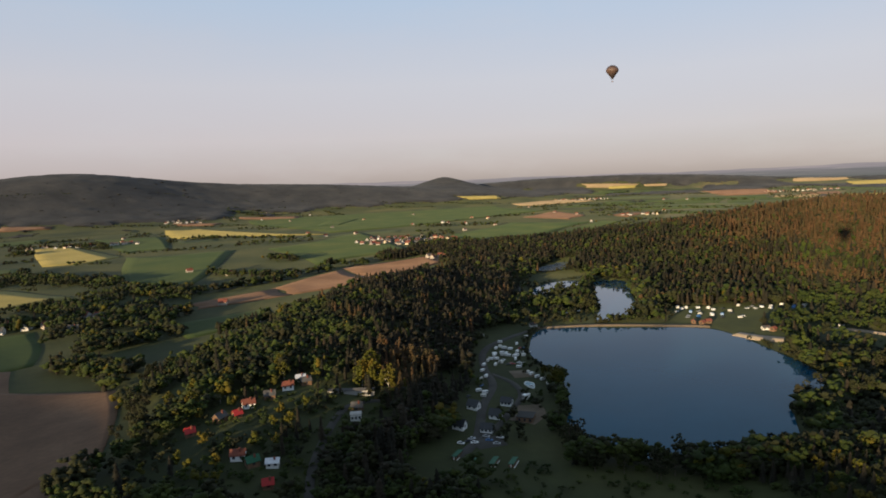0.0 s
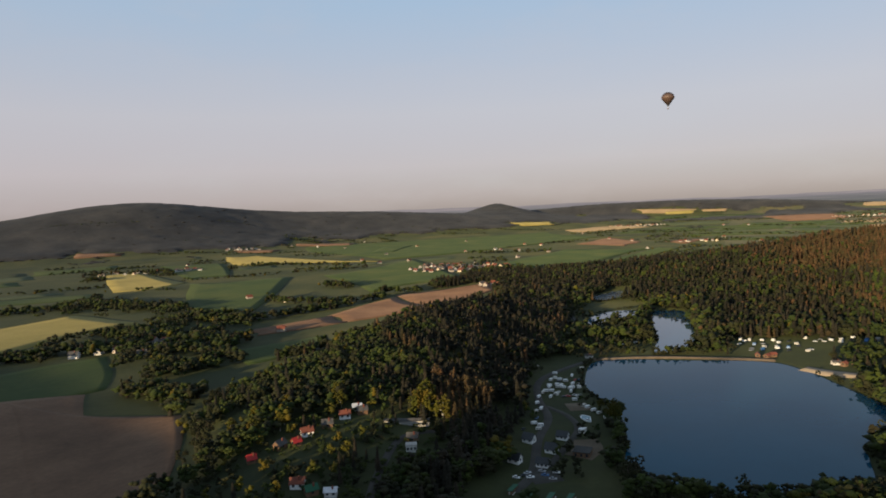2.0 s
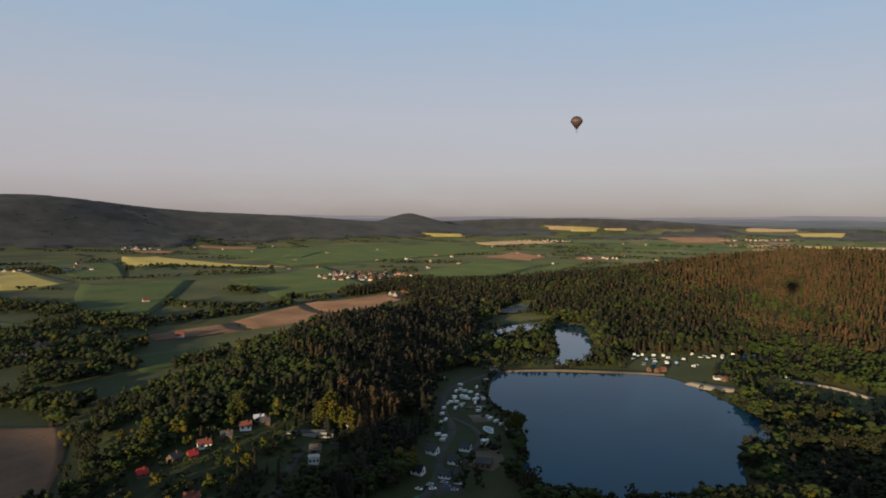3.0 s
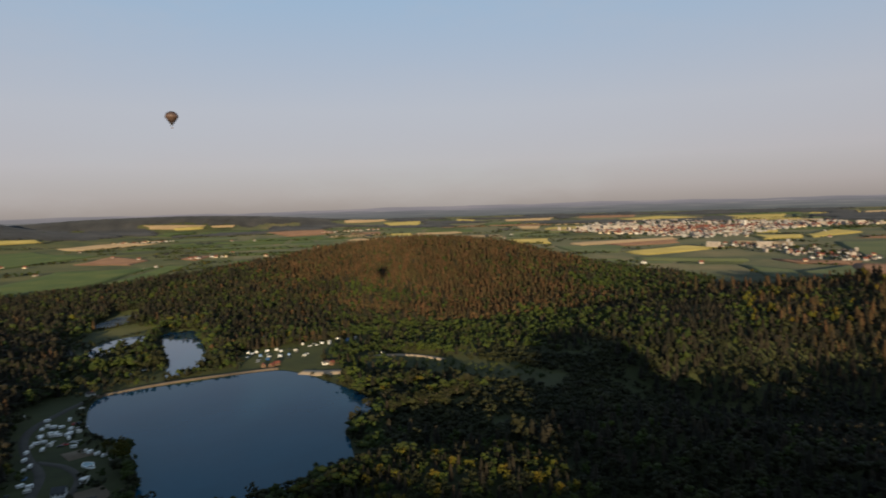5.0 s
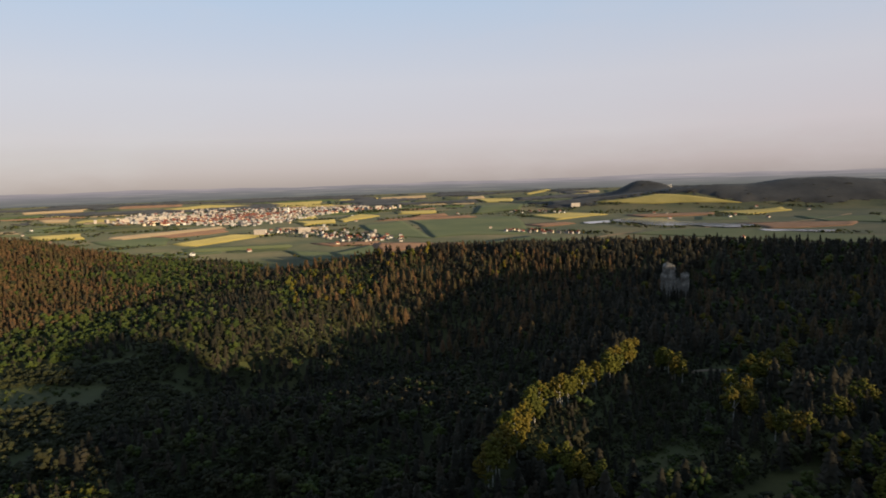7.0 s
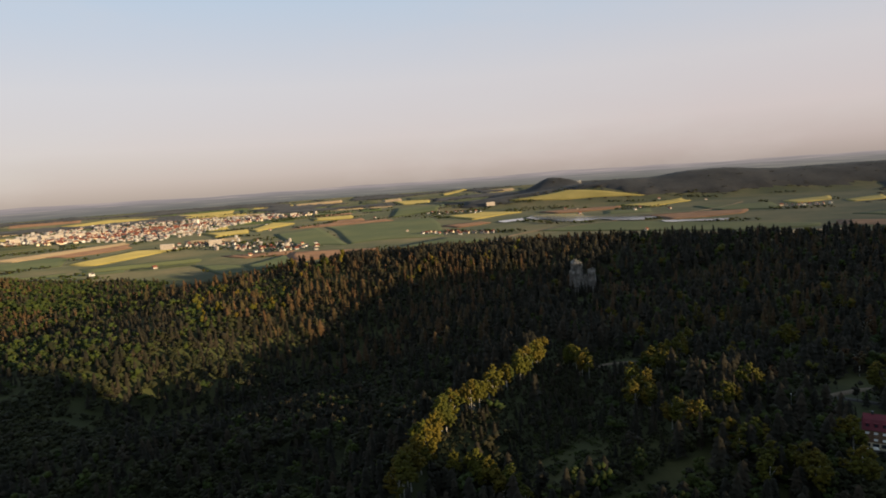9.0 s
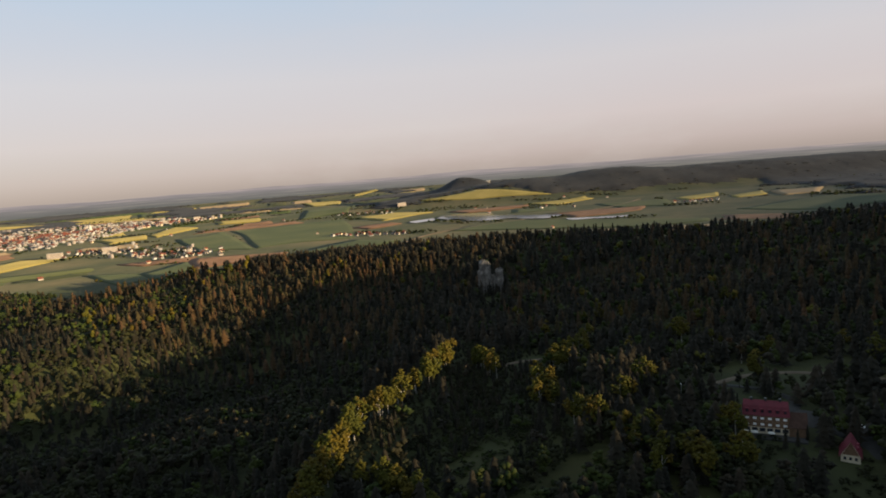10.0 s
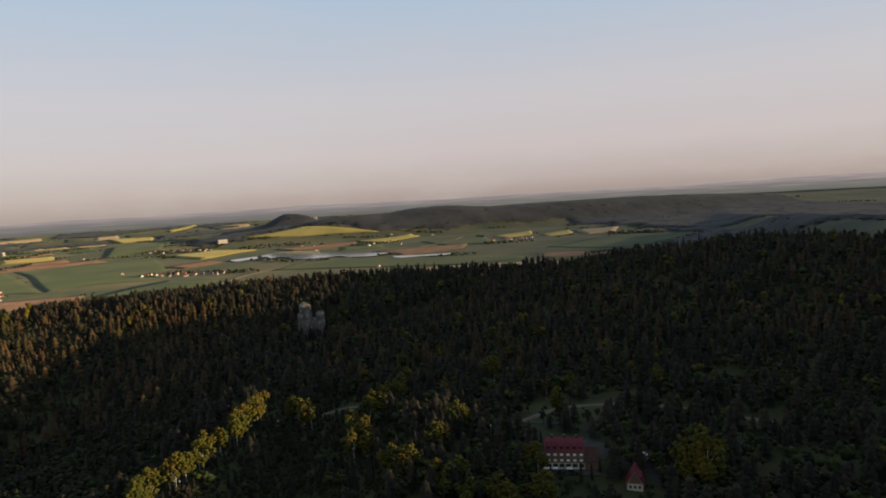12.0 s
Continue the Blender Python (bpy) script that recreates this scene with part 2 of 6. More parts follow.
HILLS += [
    (2885, 412, 5, 110, 110, 58, 1.0), (2880, 455, 5, 70, 90, 15, 1.2), (2890, 340, 5, 45, 90, 16, 1.0), (-2600, 1600, 35, 700, 380, 92, 1.0), (60, 3980, 92, 1000, 170, 74, 1.3),
    # swells at (110, 246), (354, 87), (362, -28) added to steer sun and shade
    # unseen ridge behind the basket, added with a crest shaped for the valley's shade
    (-164, -472, 109, 2200, 140, 66, 2.0), (-3, -528, 109, 46, 140, 58, 2.0), (136, -577, 109, 95, 140, 17, 1.4), (110, 246, 105, 50, 34, 11, 1.4), (354, 87, 95, 125, 23, 10, 1.5), (362, -28, 95, 85, 28, 4, 1.2), (-164, -472, 109, 140, 140, 33, 1.5), (-311, -421, 109, 57, 140, 29, 4.0), (-228, -450, 109, 30, 140, 9, 2.0), (-60, -508, 109, 26, 140, 28, 2.0), (252, -617, 109, 34, 140, 14, 1.5),
    (345, -640, 109, 110, 140, 19, 2.0), (516, -707, 109, 270, 140, 42, 4.0), (-825, -243, 109, 440, 140, 15, 1.5), (-420, -383, 109, 95, 140, 9, 1.5),
    # hollows at (470, 255), (452, 296), (340, 316) sunk to hold the shade
    (340, -110, 0, 90, 90, 7, 1.0), (470, 255, 40, 170, 95, -24, 1.2), (452, 296, 109, 165, 78, -16, 2.0), (340, 316, 109, 62, 75, -17, 1.6), (755, 592, -10, 95, 80, -13, 1.2), (905, 10, -5, 180, 70, 4, 1.2),
    (2870, 600, 0, 190, 110, 36, 1.1), (2800, -190, -8, 190, 150, 20, 1.4), (2735, 190, -8, 130, 150, 14, 1.2),
]


def land(x, y):
    """Height of the ground."""
    r = np.hypot(x, y)
    h = 78 * np.clip((r - 2100) / 2800, 0, 1.1) ** 2
    for c in HILLS:
        h = h + bump(x, y, *c)
    return h


def raw(name, v, f, material, smooth=False):
    """A mesh from arrays of corners and triangles (or quads)."""
    me = bpy.data.meshes.new(name)
    v, f = np.asarray(v, np.float32), np.asarray(f, np.int32)
    me.vertices.add(len(v))
    me.vertices.foreach_set("co", v.ravel())
    me.loops.add(f.size)
    me.loops.foreach_set("vertex_index", f.ravel())
    me.polygons.add(len(f))
    me.polygons.foreach_set("loop_start", np.arange(len(f), dtype=np.int32) * f.shape[1])
    if smooth:
        me.polygons.foreach_set("use_smooth", np.ones(len(f), bool))
    me.update(calc_edges=True)
    me.materials.append(material)
    return me


def grid_faces(n, m, wrap=False):
    i, j = np.meshgrid(np.arange(n - 1), np.arange(m if wrap else m - 1), indexing="ij")
    k = (j + 1) % m
    return np.stack([i * m + j, (i + 1) * m + j, (i + 1) * m + k, i * m + k], -1).reshape(-1, 4)


def part(name, bm, material, parent, label=""):
    """One mesh object under a thing or a part; bm is a bmesh or a finished mesh."""
    if isinstance(bm, bpy.types.Mesh):
        me = bm
    else:
        me = bpy.data.meshes.new(name)
        bm.to_mesh(me)
        bm.free()
        me.materials.append(material)
    ob = new(name, me)
    ob.parent = parent
    return tagged(ob, label)


def thing(name, label, category, group="", at=None):
    ob = tagged(new(name), label, category, group)
    ob.empty_display_size = 0.5
    if at is not None:
        ob.matrix_basis = at
    return ob


def box(x0, x1, y0, y1, z0, z1, bm=None, edge=0.0):
    bm = bm or bmesh.new()
    g = bmesh.ops.create_cube(bm, size=1.0, matrix=Matrix.Translation(((x0 + x1) / 2, (y0 + y1) / 2, (z0 + z1) / 2))
                              @ Matrix.Diagonal((x1 - x0, y1 - y0, z1 - z0, 1)))
    if edge:
        es = list({e for v in g["verts"] for e in v.link_edges})
        bmesh.ops.bevel(bm, geom=es, offset=edge, segments=1, affect="EDGES")
    return bm


def rod(a, b, r0, r1=None, sides=6, bm=None):
    bm = bm or bmesh.new()
    a, b = Vector(a), Vector(b)
    m = Matrix.Translation((a + b) / 2) @ (b - a).to_track_quat("Z", "Y").to_matrix().to_4x4()
    bmesh.ops.create_cone(bm, cap_ends=True, segments=sides, radius1=r0, radius2=r1 or r0, depth=(b - a).length, matrix=m)
    return bm


def solid(points, faces, bm=None):
    bm = bm or bmesh.new()
    vs = [bm.verts.new(p) for p in points]
    for f in faces:
        bm.faces.new([vs[i] for i in f])
    return bm


def standing(x, y, turn=0.0, sink=0.0, scale=1.0):
    """A pose on the ground, turned clockwise from above by the heading in degrees."""
    return pose(x, y, float(land(x, y)) - sink, 0, 0, -turn) @ Matrix.Diagonal((scale, scale, scale, 1))


# ---- the ground ----
radii = np.concatenate([np.arange(0, 240, 40), np.arange(240, 1200, 10), np.arange(1200, 2400, 30), np.arange(2400, 4930, 60)])
angles = np.radians(np.arange(0, 360, 1.0))
gx, gy = np.outer(radii, np.sin(angles)), np.outer(radii, np.cos(angles))


def inside(x, y, shape):
    """Is a place inside a closed outline (given as an array of corners)?"""
    c, res = np.asarray(shape), np.zeros(np.shape(x), bool)
    for (x0, y0), (x1, y1) in zip(c, np.roll(c, -1, 0)):
        if y0 != y1:
            res ^= ((y0 > y) != (y1 > y)) & (x < (x1 - x0) * (y - y0) / (y1 - y0) + x0)
    return res


def outline(corners, steps=8):
    """A closed, rounded outline through the corners."""
    p = np.asarray(corners, float)
    s = np.linspace(0, 1, steps, endpoint=False)[:, None]
    a, b, c, d = np.roll(p, 1, 0), p, np.roll(p, -1, 0), np.roll(p, -2, 0)
    return np.concatenate([0.5 * (2 * b[i] + (c[i] - a[i]) * s + (2 * a[i] - 5 * b[i] + 4 * c[i] - d[i]) * s ** 2
                                  + (3 * b[i] - a[i] - 3 * c[i] + d[i]) * s ** 3) for i in range(len(p))])


POND = outline([(-40, 506), (-47, 450), (-38, 415), (-24, 392), (-16, 345), (-14, 300), (10, 280), (48, 284), (80, 300),
                (90, 335), (94, 356), (122, 387), (122, 422), (110, 460), (97, 496), (76, 517), (20, 514)])
POND_UPPER = outline([(0, 538), (16, 545), (30, 572), (35, 600), (35, 660), (33, 735), (16, 742), (0, 738), (-1, 690), (1, 640), (3, 590)])
POND_SIDE = outline([(-72, 648), (-56, 652), (-38, 680), (-22, 694), (-17, 735), (-28, 742), (-50, 724), (-64, 690)])
POND_FAR = outline([(-79, 815), (-62, 846), (-52, 880), (-30, 889), (-22, 868), (-26, 842), (-46, 806), (-66, 800)])
LAKE = outline([(1890, 368), (1986, 362), (2016, 312), (1985, 250), (1950, 208), (1880, 192), (1850, 150), (1796, 104), (1770, 40), (1728, -14), (1690, -4), (1655, 36),
                (1680, 96), (1722, 128), (1700, 186), (1716, 244), (1780, 270), (1808, 300), (1806, 326), (1850, 340)], 4)
LAKE_SMALL = outline([(1822, 436), (1860, 412), (1895, 382), (1850, 370), (1818, 362), (1790, 385), (1762, 402), (1785, 425)], 4)
LAKE_STRIP = outline([(1606, -18), (1604, -70), (1598, -112), (1594, -162), (1566, -160), (1546, -132), (1560, -84), (1556, -36)], 4)
WATERS = [POND, POND_UPPER, POND_SIDE, POND_FAR, LAKE, LAKE_SMALL, LAKE_STRIP]
gz = land(gx, gy)
LEVELS = [max(0.3, 0.35 + float(min(land(px, py) for px, py in w))) for w in WATERS[:4]]      # the ponds' water tables
LEVELS[3] += 1.6
for w, level in zip(WATERS, LEVELS):
    gz = np.where(inside(gx, gy, w), level - 0.9, gz)
ground = tagged(new("ground", raw("ground", np.stack([gx, gy, gz], -1).reshape(-1, 3), grid_faces(len(radii), len(angles), True),
                                  M["meadow"], True)), "rolling green valley meadows reaching the horizon", "ground", kind="structure")
ground.data.materials.append(M["pasture"])
ground.data.polygons.foreach_set("material_index", np.repeat(radii[:-1] > 1150, len(angles)) & np.tile((angles > 0.1) & (angles < 2.5), len(radii) - 1))


def skyline(name, r, el, rough, low, high, seed, base=-1.1):
    """The hazy distance round the whole horizon, at the limit of sight: glowing strips of woods and fields, the haze
    painted paler upwards.
    """
    a = np.radians(np.arange(0, 360, 0.5))
    up = 130 + r * np.tan(np.radians(el + rough * (np.sin(a * 7 + seed) + 0.7 * np.sin(a * 17 + 2 * seed) + 0.5 * np.sin(a * 41 + 3 * seed) + 0.25 * np.sin(a * 97))))
    v = np.concatenate([np.stack([r * np.sin(a), r * np.cos(a), z], 1) for z in (0 * a - 60, up)])
    m = bpy.data.materials.new(name)
    m.use_nodes = True
    t = m.node_tree
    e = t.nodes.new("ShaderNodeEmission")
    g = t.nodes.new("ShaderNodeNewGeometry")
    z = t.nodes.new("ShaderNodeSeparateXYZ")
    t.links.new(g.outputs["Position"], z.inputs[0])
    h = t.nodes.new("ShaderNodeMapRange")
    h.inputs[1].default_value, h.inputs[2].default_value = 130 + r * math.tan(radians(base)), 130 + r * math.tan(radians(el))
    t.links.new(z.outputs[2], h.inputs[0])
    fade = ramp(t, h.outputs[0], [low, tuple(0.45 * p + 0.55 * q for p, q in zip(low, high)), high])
    flat = t.nodes.new("ShaderNodeVectorMath")
    flat.operation = "MULTIPLY"
    flat.inputs[1].default_value = (0.0035, 0.0035, 0.16)
    t.links.new(g.outputs["Position"], flat.inputs[0])
    n = t.nodes.new("ShaderNodeTexNoise")
    n.inputs["Scale"].default_value, n.inputs["Detail"].default_value = 1.0, 3
    t.links.new(flat.outputs[0], n.inputs["Vector"])
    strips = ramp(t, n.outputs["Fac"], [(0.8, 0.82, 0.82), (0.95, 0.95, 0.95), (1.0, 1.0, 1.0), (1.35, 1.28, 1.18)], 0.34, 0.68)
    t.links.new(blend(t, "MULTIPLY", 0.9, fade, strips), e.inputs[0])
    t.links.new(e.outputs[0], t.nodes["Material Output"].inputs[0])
    return tagged(new(name, raw(name, v, grid_faces(2, len(a), True), m, True)), "glowing painted backdrop of hazy hills along the far horizon", "backdrop", kind="structure")


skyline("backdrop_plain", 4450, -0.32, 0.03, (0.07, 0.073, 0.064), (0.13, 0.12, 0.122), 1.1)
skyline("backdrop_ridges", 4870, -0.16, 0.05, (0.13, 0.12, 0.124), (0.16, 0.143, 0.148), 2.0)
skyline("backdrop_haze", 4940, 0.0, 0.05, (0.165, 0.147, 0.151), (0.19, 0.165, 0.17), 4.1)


def water(name, shape, label, level, material="water"):
    bm = bmesh.new()
    bm.faces.new([bm.verts.new((x, y, level)) for x, y in shape[::-1]])
    bmesh.ops.triangulate(bm, faces=bm.faces[:])
    bmesh.ops.recalc_face_normals(bm, faces=bm.faces[:])
    for f in bm.faces:
        if f.normal.z < 0:
            f.normal_flip()
    me = bpy.data.meshes.new(name)
    bm.to_mesh(me), bm.free()
    me.materials.append(M[material])
    return tagged(new(name, me), label, "water", kind="structure")


water("water_pond", POND, "calm dark blue bathing pond below the dam", LEVELS[0])
water("water_upper_pond", POND_UPPER, "calm pale pond above the sandy dam", LEVELS[1] + 0.1, "ruffled")
water("water_side_pond", POND_SIDE, "small pale pond between trees", LEVELS[2], "ruffled")
water("water_far_pond", POND_FAR, "small far pond among trees", LEVELS[3], "sky_pale")
water("water_lake", LAKE, "pale lake in the plain", 2.2 + float(land(LAKE[:, 0], LAKE[:, 1]).max()), "sky_pale")
water("water_small_lake", LAKE_SMALL, "small pale pool beside the lake", 2.2 + float(land(LAKE_SMALL[:, 0], LAKE_SMALL[:, 1]).max()), "sky_pale")
water("water_lake_arm", LAKE_STRIP, "narrow pale arm of the lake among meadows", 2.2 + float(land(LAKE_STRIP[:, 0], LAKE_STRIP[:, 1]).max()), "sky_pale")


def field(name, material, label, corners, lift, cell=20.0):
    """A four-cornered field draped over the ground, its rim tucked into the soil; the hedge-side edges run a little uneven."""
    c = np.asarray(corners, float).reshape(4, 2)
    n = int(min(46, max(6, np.linalg.norm(c[1] - c[0]) / cell)))
    m = int(min(46, max(6, np.linalg.norm(c[3] - c[0]) / cell)))
    u = np.concatenate([[0.0], np.linspace(0.006, 0.994, n), [1.0]])
    w = np.concatenate([[0.0], np.linspace(0.006, 0.994, m), [1.0]])
    a, b = np.meshgrid(u, w, indexing="ij")
    k = 0.035 * np.sin(c[0, 0] * 0.013 + 5 * b) * (1 - a) * (1 - 0.4 * b) + 0.03 * np.sin(c[0, 1] * 0.017 + 4 * b) * a
    l = 0.05 * np.sin(c[1, 1] * 0.017 + 5 * a) * (1 - 2 * b)
    a, b = (a + k)[..., None], (b + l)[..., None]
    p = (c[0] * (1 - a) + c[1] * a) * (1 - b) + (c[3] * (1 - a) + c[2] * a) * b
    x, y = p[..., 0], p[..., 1]
    z = land(x, y) + lift
    z[[0, -1]] -= lift + 0.6
    z[1:-1, [0, -1]] -= lift + 0.6
    f = grid_faces(n + 2, m + 2)
    if (c[1, 0] - c[0, 0]) * (c[3, 1] - c[0, 1]) - (c[1, 1] - c[0, 1]) * (c[3, 0] - c[0, 0]) < 0:
        f = f[:, ::-1]
    return tagged(new(name, raw(name, np.stack([x, y, z], -1).reshape(-1, 3), f, material, True)),
                  label, "field", "fields of the plain", "structure")


# four corners of each field: x, y
SOIL = [(-640, 240, -379, 354, -200, 190, -440, 100), (-430, 326, -276, 323, -206, 228, -214, 180), (-353, 846, -252, 970, -206, 906, -238, 724),
        (-353, 846, -238, 724, -326, 649, -374, 687), (-374, 687, -326, 649, -392, 569, -421, 591),
        (-211, 1972, -122, 2244, -24, 2007, -60, 1813), (44, 1974, 122, 2059, 173, 2063, 95, 1868),
        (534, 3447, 828, 3437, 828, 3106, 583, 2991), (-1402, 1906, -1254, 1969, -1229, 1890, -1334, 1857),
        (-1834, 1642, -1700, 1714, -1672, 1674, -1781, 1593), (-1321, 2183, -1110, 2280, -1070, 2174, -1263, 2124),
        (1277, 1650, 1545, 1553, 1424, 1425, 1207, 1418), (1161, 914, 1229, 764, 1159, 721, 1105, 804)]
SOIL += [(1748, 597, 1861, 502, 1783, 452, 1650, 510), (1188, 754, 1225, 555, 1155, 539, 1027, 651),
        (1818, 29, 1887, -235, 1743, -218, 1634, -40), (2182, 383, 2288, 119, 2168, 112, 2042, 301)]
STUBBLE = [(2176, -658, 2200, -815, 1976, -729, 1968, -627), (1214, 1677, 1635, 1656, 1545, 1553, 1149, 1545),
        (1997, 3467, 2301, 3361, 2171, 3198, 1938, 3298), (1713, 2835, 1809, 2755, 1678, 2583, 1633, 2668),
        (3467, 2170, 3715, 1948, 3504, 1849, 3331, 2056), (-53, 3842, 263, 3816, 244, 3769, -21, 3786),
        (293, 3806, 417, 3810, 413, 3778, 292, 3782), (1080, 3885, 1473, 4205, 1348, 3850, 1086, 3808),
        (-361, 2825, -122, 3062, 6, 2928, -248, 2676)]
RAPE = [(-1266, 1217, -1165, 1227, -869, 1033, -905, 883), (-1274, 1692, -1194, 1759, -655, 1466, -1057, 1434),
        (-800, 430, -752, 662, -606, 636, -612, 440), (-636, 3064, -464, 3192, -422, 3092, -574, 3003),
        (1322, 3775, 1547, 3748, 1404, 3400, 1237, 3465), (90, 3792, 247, 3801, 244, 3761, 104, 3752),
        (1178, 2015, 1283, 1912, 1157, 1707, 1090, 1807), (1070, 1271, 1347, 1355, 1371, 1176, 1054, 1157),
        (1913, 1381, 2253, 1510, 2151, 1343, 1842, 1288), (2412, 2876, 2737, 2919, 2733, 2550, 2377, 2716),
        (2170, 724, 2294, 620, 2204, 441, 1944, 563), (2508, 563, 2613, 339, 2498, 53, 2474, 344)]
RAPE += [(2312, 121, 2444, -86, 2386, -119, 2163, 18), (2144, -364, 2310, -524, 2104, -489, 2036, -381),
        (2082, -512, 2228, -650, 2056, -611, 1983, -513), (3382, 1456, 3381, 1218, 3146, 1139, 3070, 1247),
        (3849, 1312, 4311, 1289, 4146, 1225, 3744, 1249), (4444, 1001, 4676, 818, 4450, 765, 4338, 960),
        (2385, 1405, 2430, 1223, 2299, 1162, 2243, 1300), (1831, 1514, 1941, 1410, 1805, 1298, 1688, 1346)]
CROP = [(-1205, 2065, -404, 2771, -170, 2265, -661, 1498), (-864, 1023, -676, 1113, -492, 692, -601, 717),
        (-626, 1156, -553, 1473, -309, 1089, -409, 892), (-370, 502, -321, 578, -277, 529, -324, 454),
        (-560, 300, -487, 474, -388, 368, -470, 250), (-339, 1219, -223, 1728, 16, 1718, -133, 1294),
        (-101, 1313, 31, 1750, 72, 1692, -53, 1258), (-1318, 1446, -1116, 1479, -883, 1188, -907, 1089),
        (-881, 2023, -788, 2104, -739, 1779, -800, 1753), (1086, 1600, 1254, 1462, 1070, 1271, 986, 1327),
        (1009, 864, 1027, 674, 907, 659, 865, 666), (1195, 535, 1396, 467, 1328, 335, 1134, 418)]
CROP += [(1917, 1077, 2127, 751, 1486, 496, 1321, 666), (1471, 286, 1669, 112, 1407, -324, 1321, -196),
        (1599, -392, 1846, -686, 1766, -893, 1434, -596), (2795, 1177, 2982, 999, 2368, 814, 2285, 985),
        (1700, 1130, 1880, 1080, 1340, 690, 1290, 800), (989, 736, 1142, 738, 1064, 650, 904, 635),
        (2114, -103, 2107, -340, 1861, -310, 1869, -174)]
for kind, rows, label, h0, name in ((M["crop"], CROP, "green field of young crop", 0.35, "green_field"),
                                    (M["soil"], SOIL, "bare brown ploughed field", 0.5, "ploughed_field"),
                                    (M["stubble"], STUBBLE, "pale stubble field", 0.7, "stubble_field"),
                                    (M["rape"], RAPE, "yellow rapeseed field in bloom", 0.9, "rapeseed_field")):
    for k, spec in enumerate(rows):
        far = math.hypot(spec[0], spec[1])
        field(name, M["ley"] if kind is M["crop"] and spec[0] < 100 else kind, label, spec, h0 + 0.012 * k + (0.6 if far > 1200 else 0) + (1.2 if far > 2200 else 0), 8 if far < 700 else 20)


def ring_of(spec):
    """The outline of a field, a little wider than the field itself."""
    c = np.asarray(spec, float).reshape(4, 2)
    return c.mean(0) + (c - c.mean(0)) * 1.04


FIELDS = [ring_of(spec) for spec in SOIL + STUBBLE + RAPE + CROP]

# the patchwork of the plain between the larger fields
patch = random.Random(11)
ring = 1280
while ring < 4300:
    deep = patch.uniform(60, 130) * (1 + (ring - 1300) / 2500)
    turn = -58.0
    while turn < (107 if ring > 1900 else 112):
        half = patch.uniform(45, 190)
        step = math.degrees(2 * half / ring) + 0.4
        a = radians(turn + step / 2)
        cx, cy = ring * math.sin(a), ring * math.cos(a)
        lean = a + patch.uniform(-0.3, 0.3)
        ex, ey, fx, fy = half * math.cos(lean), -half * math.sin(lean), deep / 2 * math.sin(a), deep / 2 * math.cos(a)
        spec = (cx - ex - fx, cy - ey - fy, cx + ex - fx, cy + ey - fy, cx + ex + fx, cy + ey + fy, cx - ex + fx, cy - ey + fy)
        probe = [(cx + i * ex + j * fx, cy + i * ey + j * fy) for i in (-1, -0.5, 0, 0.5, 1) for j in (-1, 0, 1)]
        px, py = np.array([q[0] for q in probe]), np.array([q[1] for q in probe])
        wooded = float(np.max(sum(bump(px, py, *HILLS[k]) for k in (0, 1, 2, 3, 6, 7, 8, 9, 10, 14, -3, -2, -1)))) > 9
        wet = any(inside(px, py, w).any() for w in (LAKE, LAKE_SMALL, LAKE_STRIP))
        if patch.random() < 0.86 and not wooded and not wet and not any(inside(px, py, w).any() for w in FIELDS):
            green, light = (M["crop"], "green field of young crop", "green_field"), (M["grass"], "light green pasture", "pasture")
            dark, pale, bare = (M["meadow"], "dark green meadow", "meadow_field"), (M["stubble"], "pale stubble field", "stubble_field"), (M["soil"], "bare brown ploughed field", "ploughed_field")
            ley = (M["ley"], "dark green meadow", "meadow_field")
            kinds = [green, light, dark, pale, green, bare, dark, green, ley, bare] + ([(M["rape"], "yellow rapeseed field in bloom", "rapeseed_field"), pale] if ring > 2600 else [])
            kind, label, name = patch.choice(kinds if turn > 14 else [green, ley, ley, dark])
            field(name, kind, label + " in the plain", spec, 0.2 + (0.6 if ring > 2200 else 0), 30)
        turn += step
    ring += deep + 8


def strip(name, material, points, width, label, category, lift=0.25, kind="structure", loops=10):
    """A road, track or bank along a smooth line."""
    p = np.asarray(points, float)
    e = np.vstack([2 * p[0] - p[1], p, 2 * p[-1] - p[-2]])
    s = np.linspace(0, 1, loops, endpoint=False)[:, None]
    c = [0.5 * (2 * e[i] + (e[i + 1] - e[i - 1]) * s + (2 * e[i - 1] - 5 * e[i] + 4 * e[i + 1] - e[i + 2]) * s ** 2
                + (3 * e[i] - e[i - 1] - 3 * e[i + 1] + e[i + 2]) * s ** 3) for i in range(1, len(e) - 2)]
    c = np.vstack(c + [p[-1:]])
    d = np.gradient(c, axis=0)
    d /= np.linalg.norm(d, axis=1)[:, None]
    side = np.stack([d[:, 1], -d[:, 0]], 1)
    rows = []
    for k, up in ((-0.62, -0.6), (-0.5, lift), (0.0, lift + 0.05), (0.5, lift), (0.62, -0.6)):
        q = c + side * width * k
        rows.append(np.stack([q[:, 0], q[:, 1], np.maximum(land(q[:, 0], q[:, 1]), 0) + up], 1))
    v = np.stack(rows, 1).reshape(-1, 3)
    return tagged(new(name, raw(name, v, grid_faces(len(c), 5)[:, ::-1], material, True)), label, category, kind=kind)


# ---- dam, beach, roads ----
strip("dam", M["track"], [(-46, 508), (0, 521), (60, 523), (84, 522)], 4.5, "low earth dam with a sandy path between two ponds", "dam", 1.0)
strip("beach", M["sand"], [(98, 500), (110, 491), (126, 485)], 13, "pale sandy beach on the pond shore", "beach", 0.5)
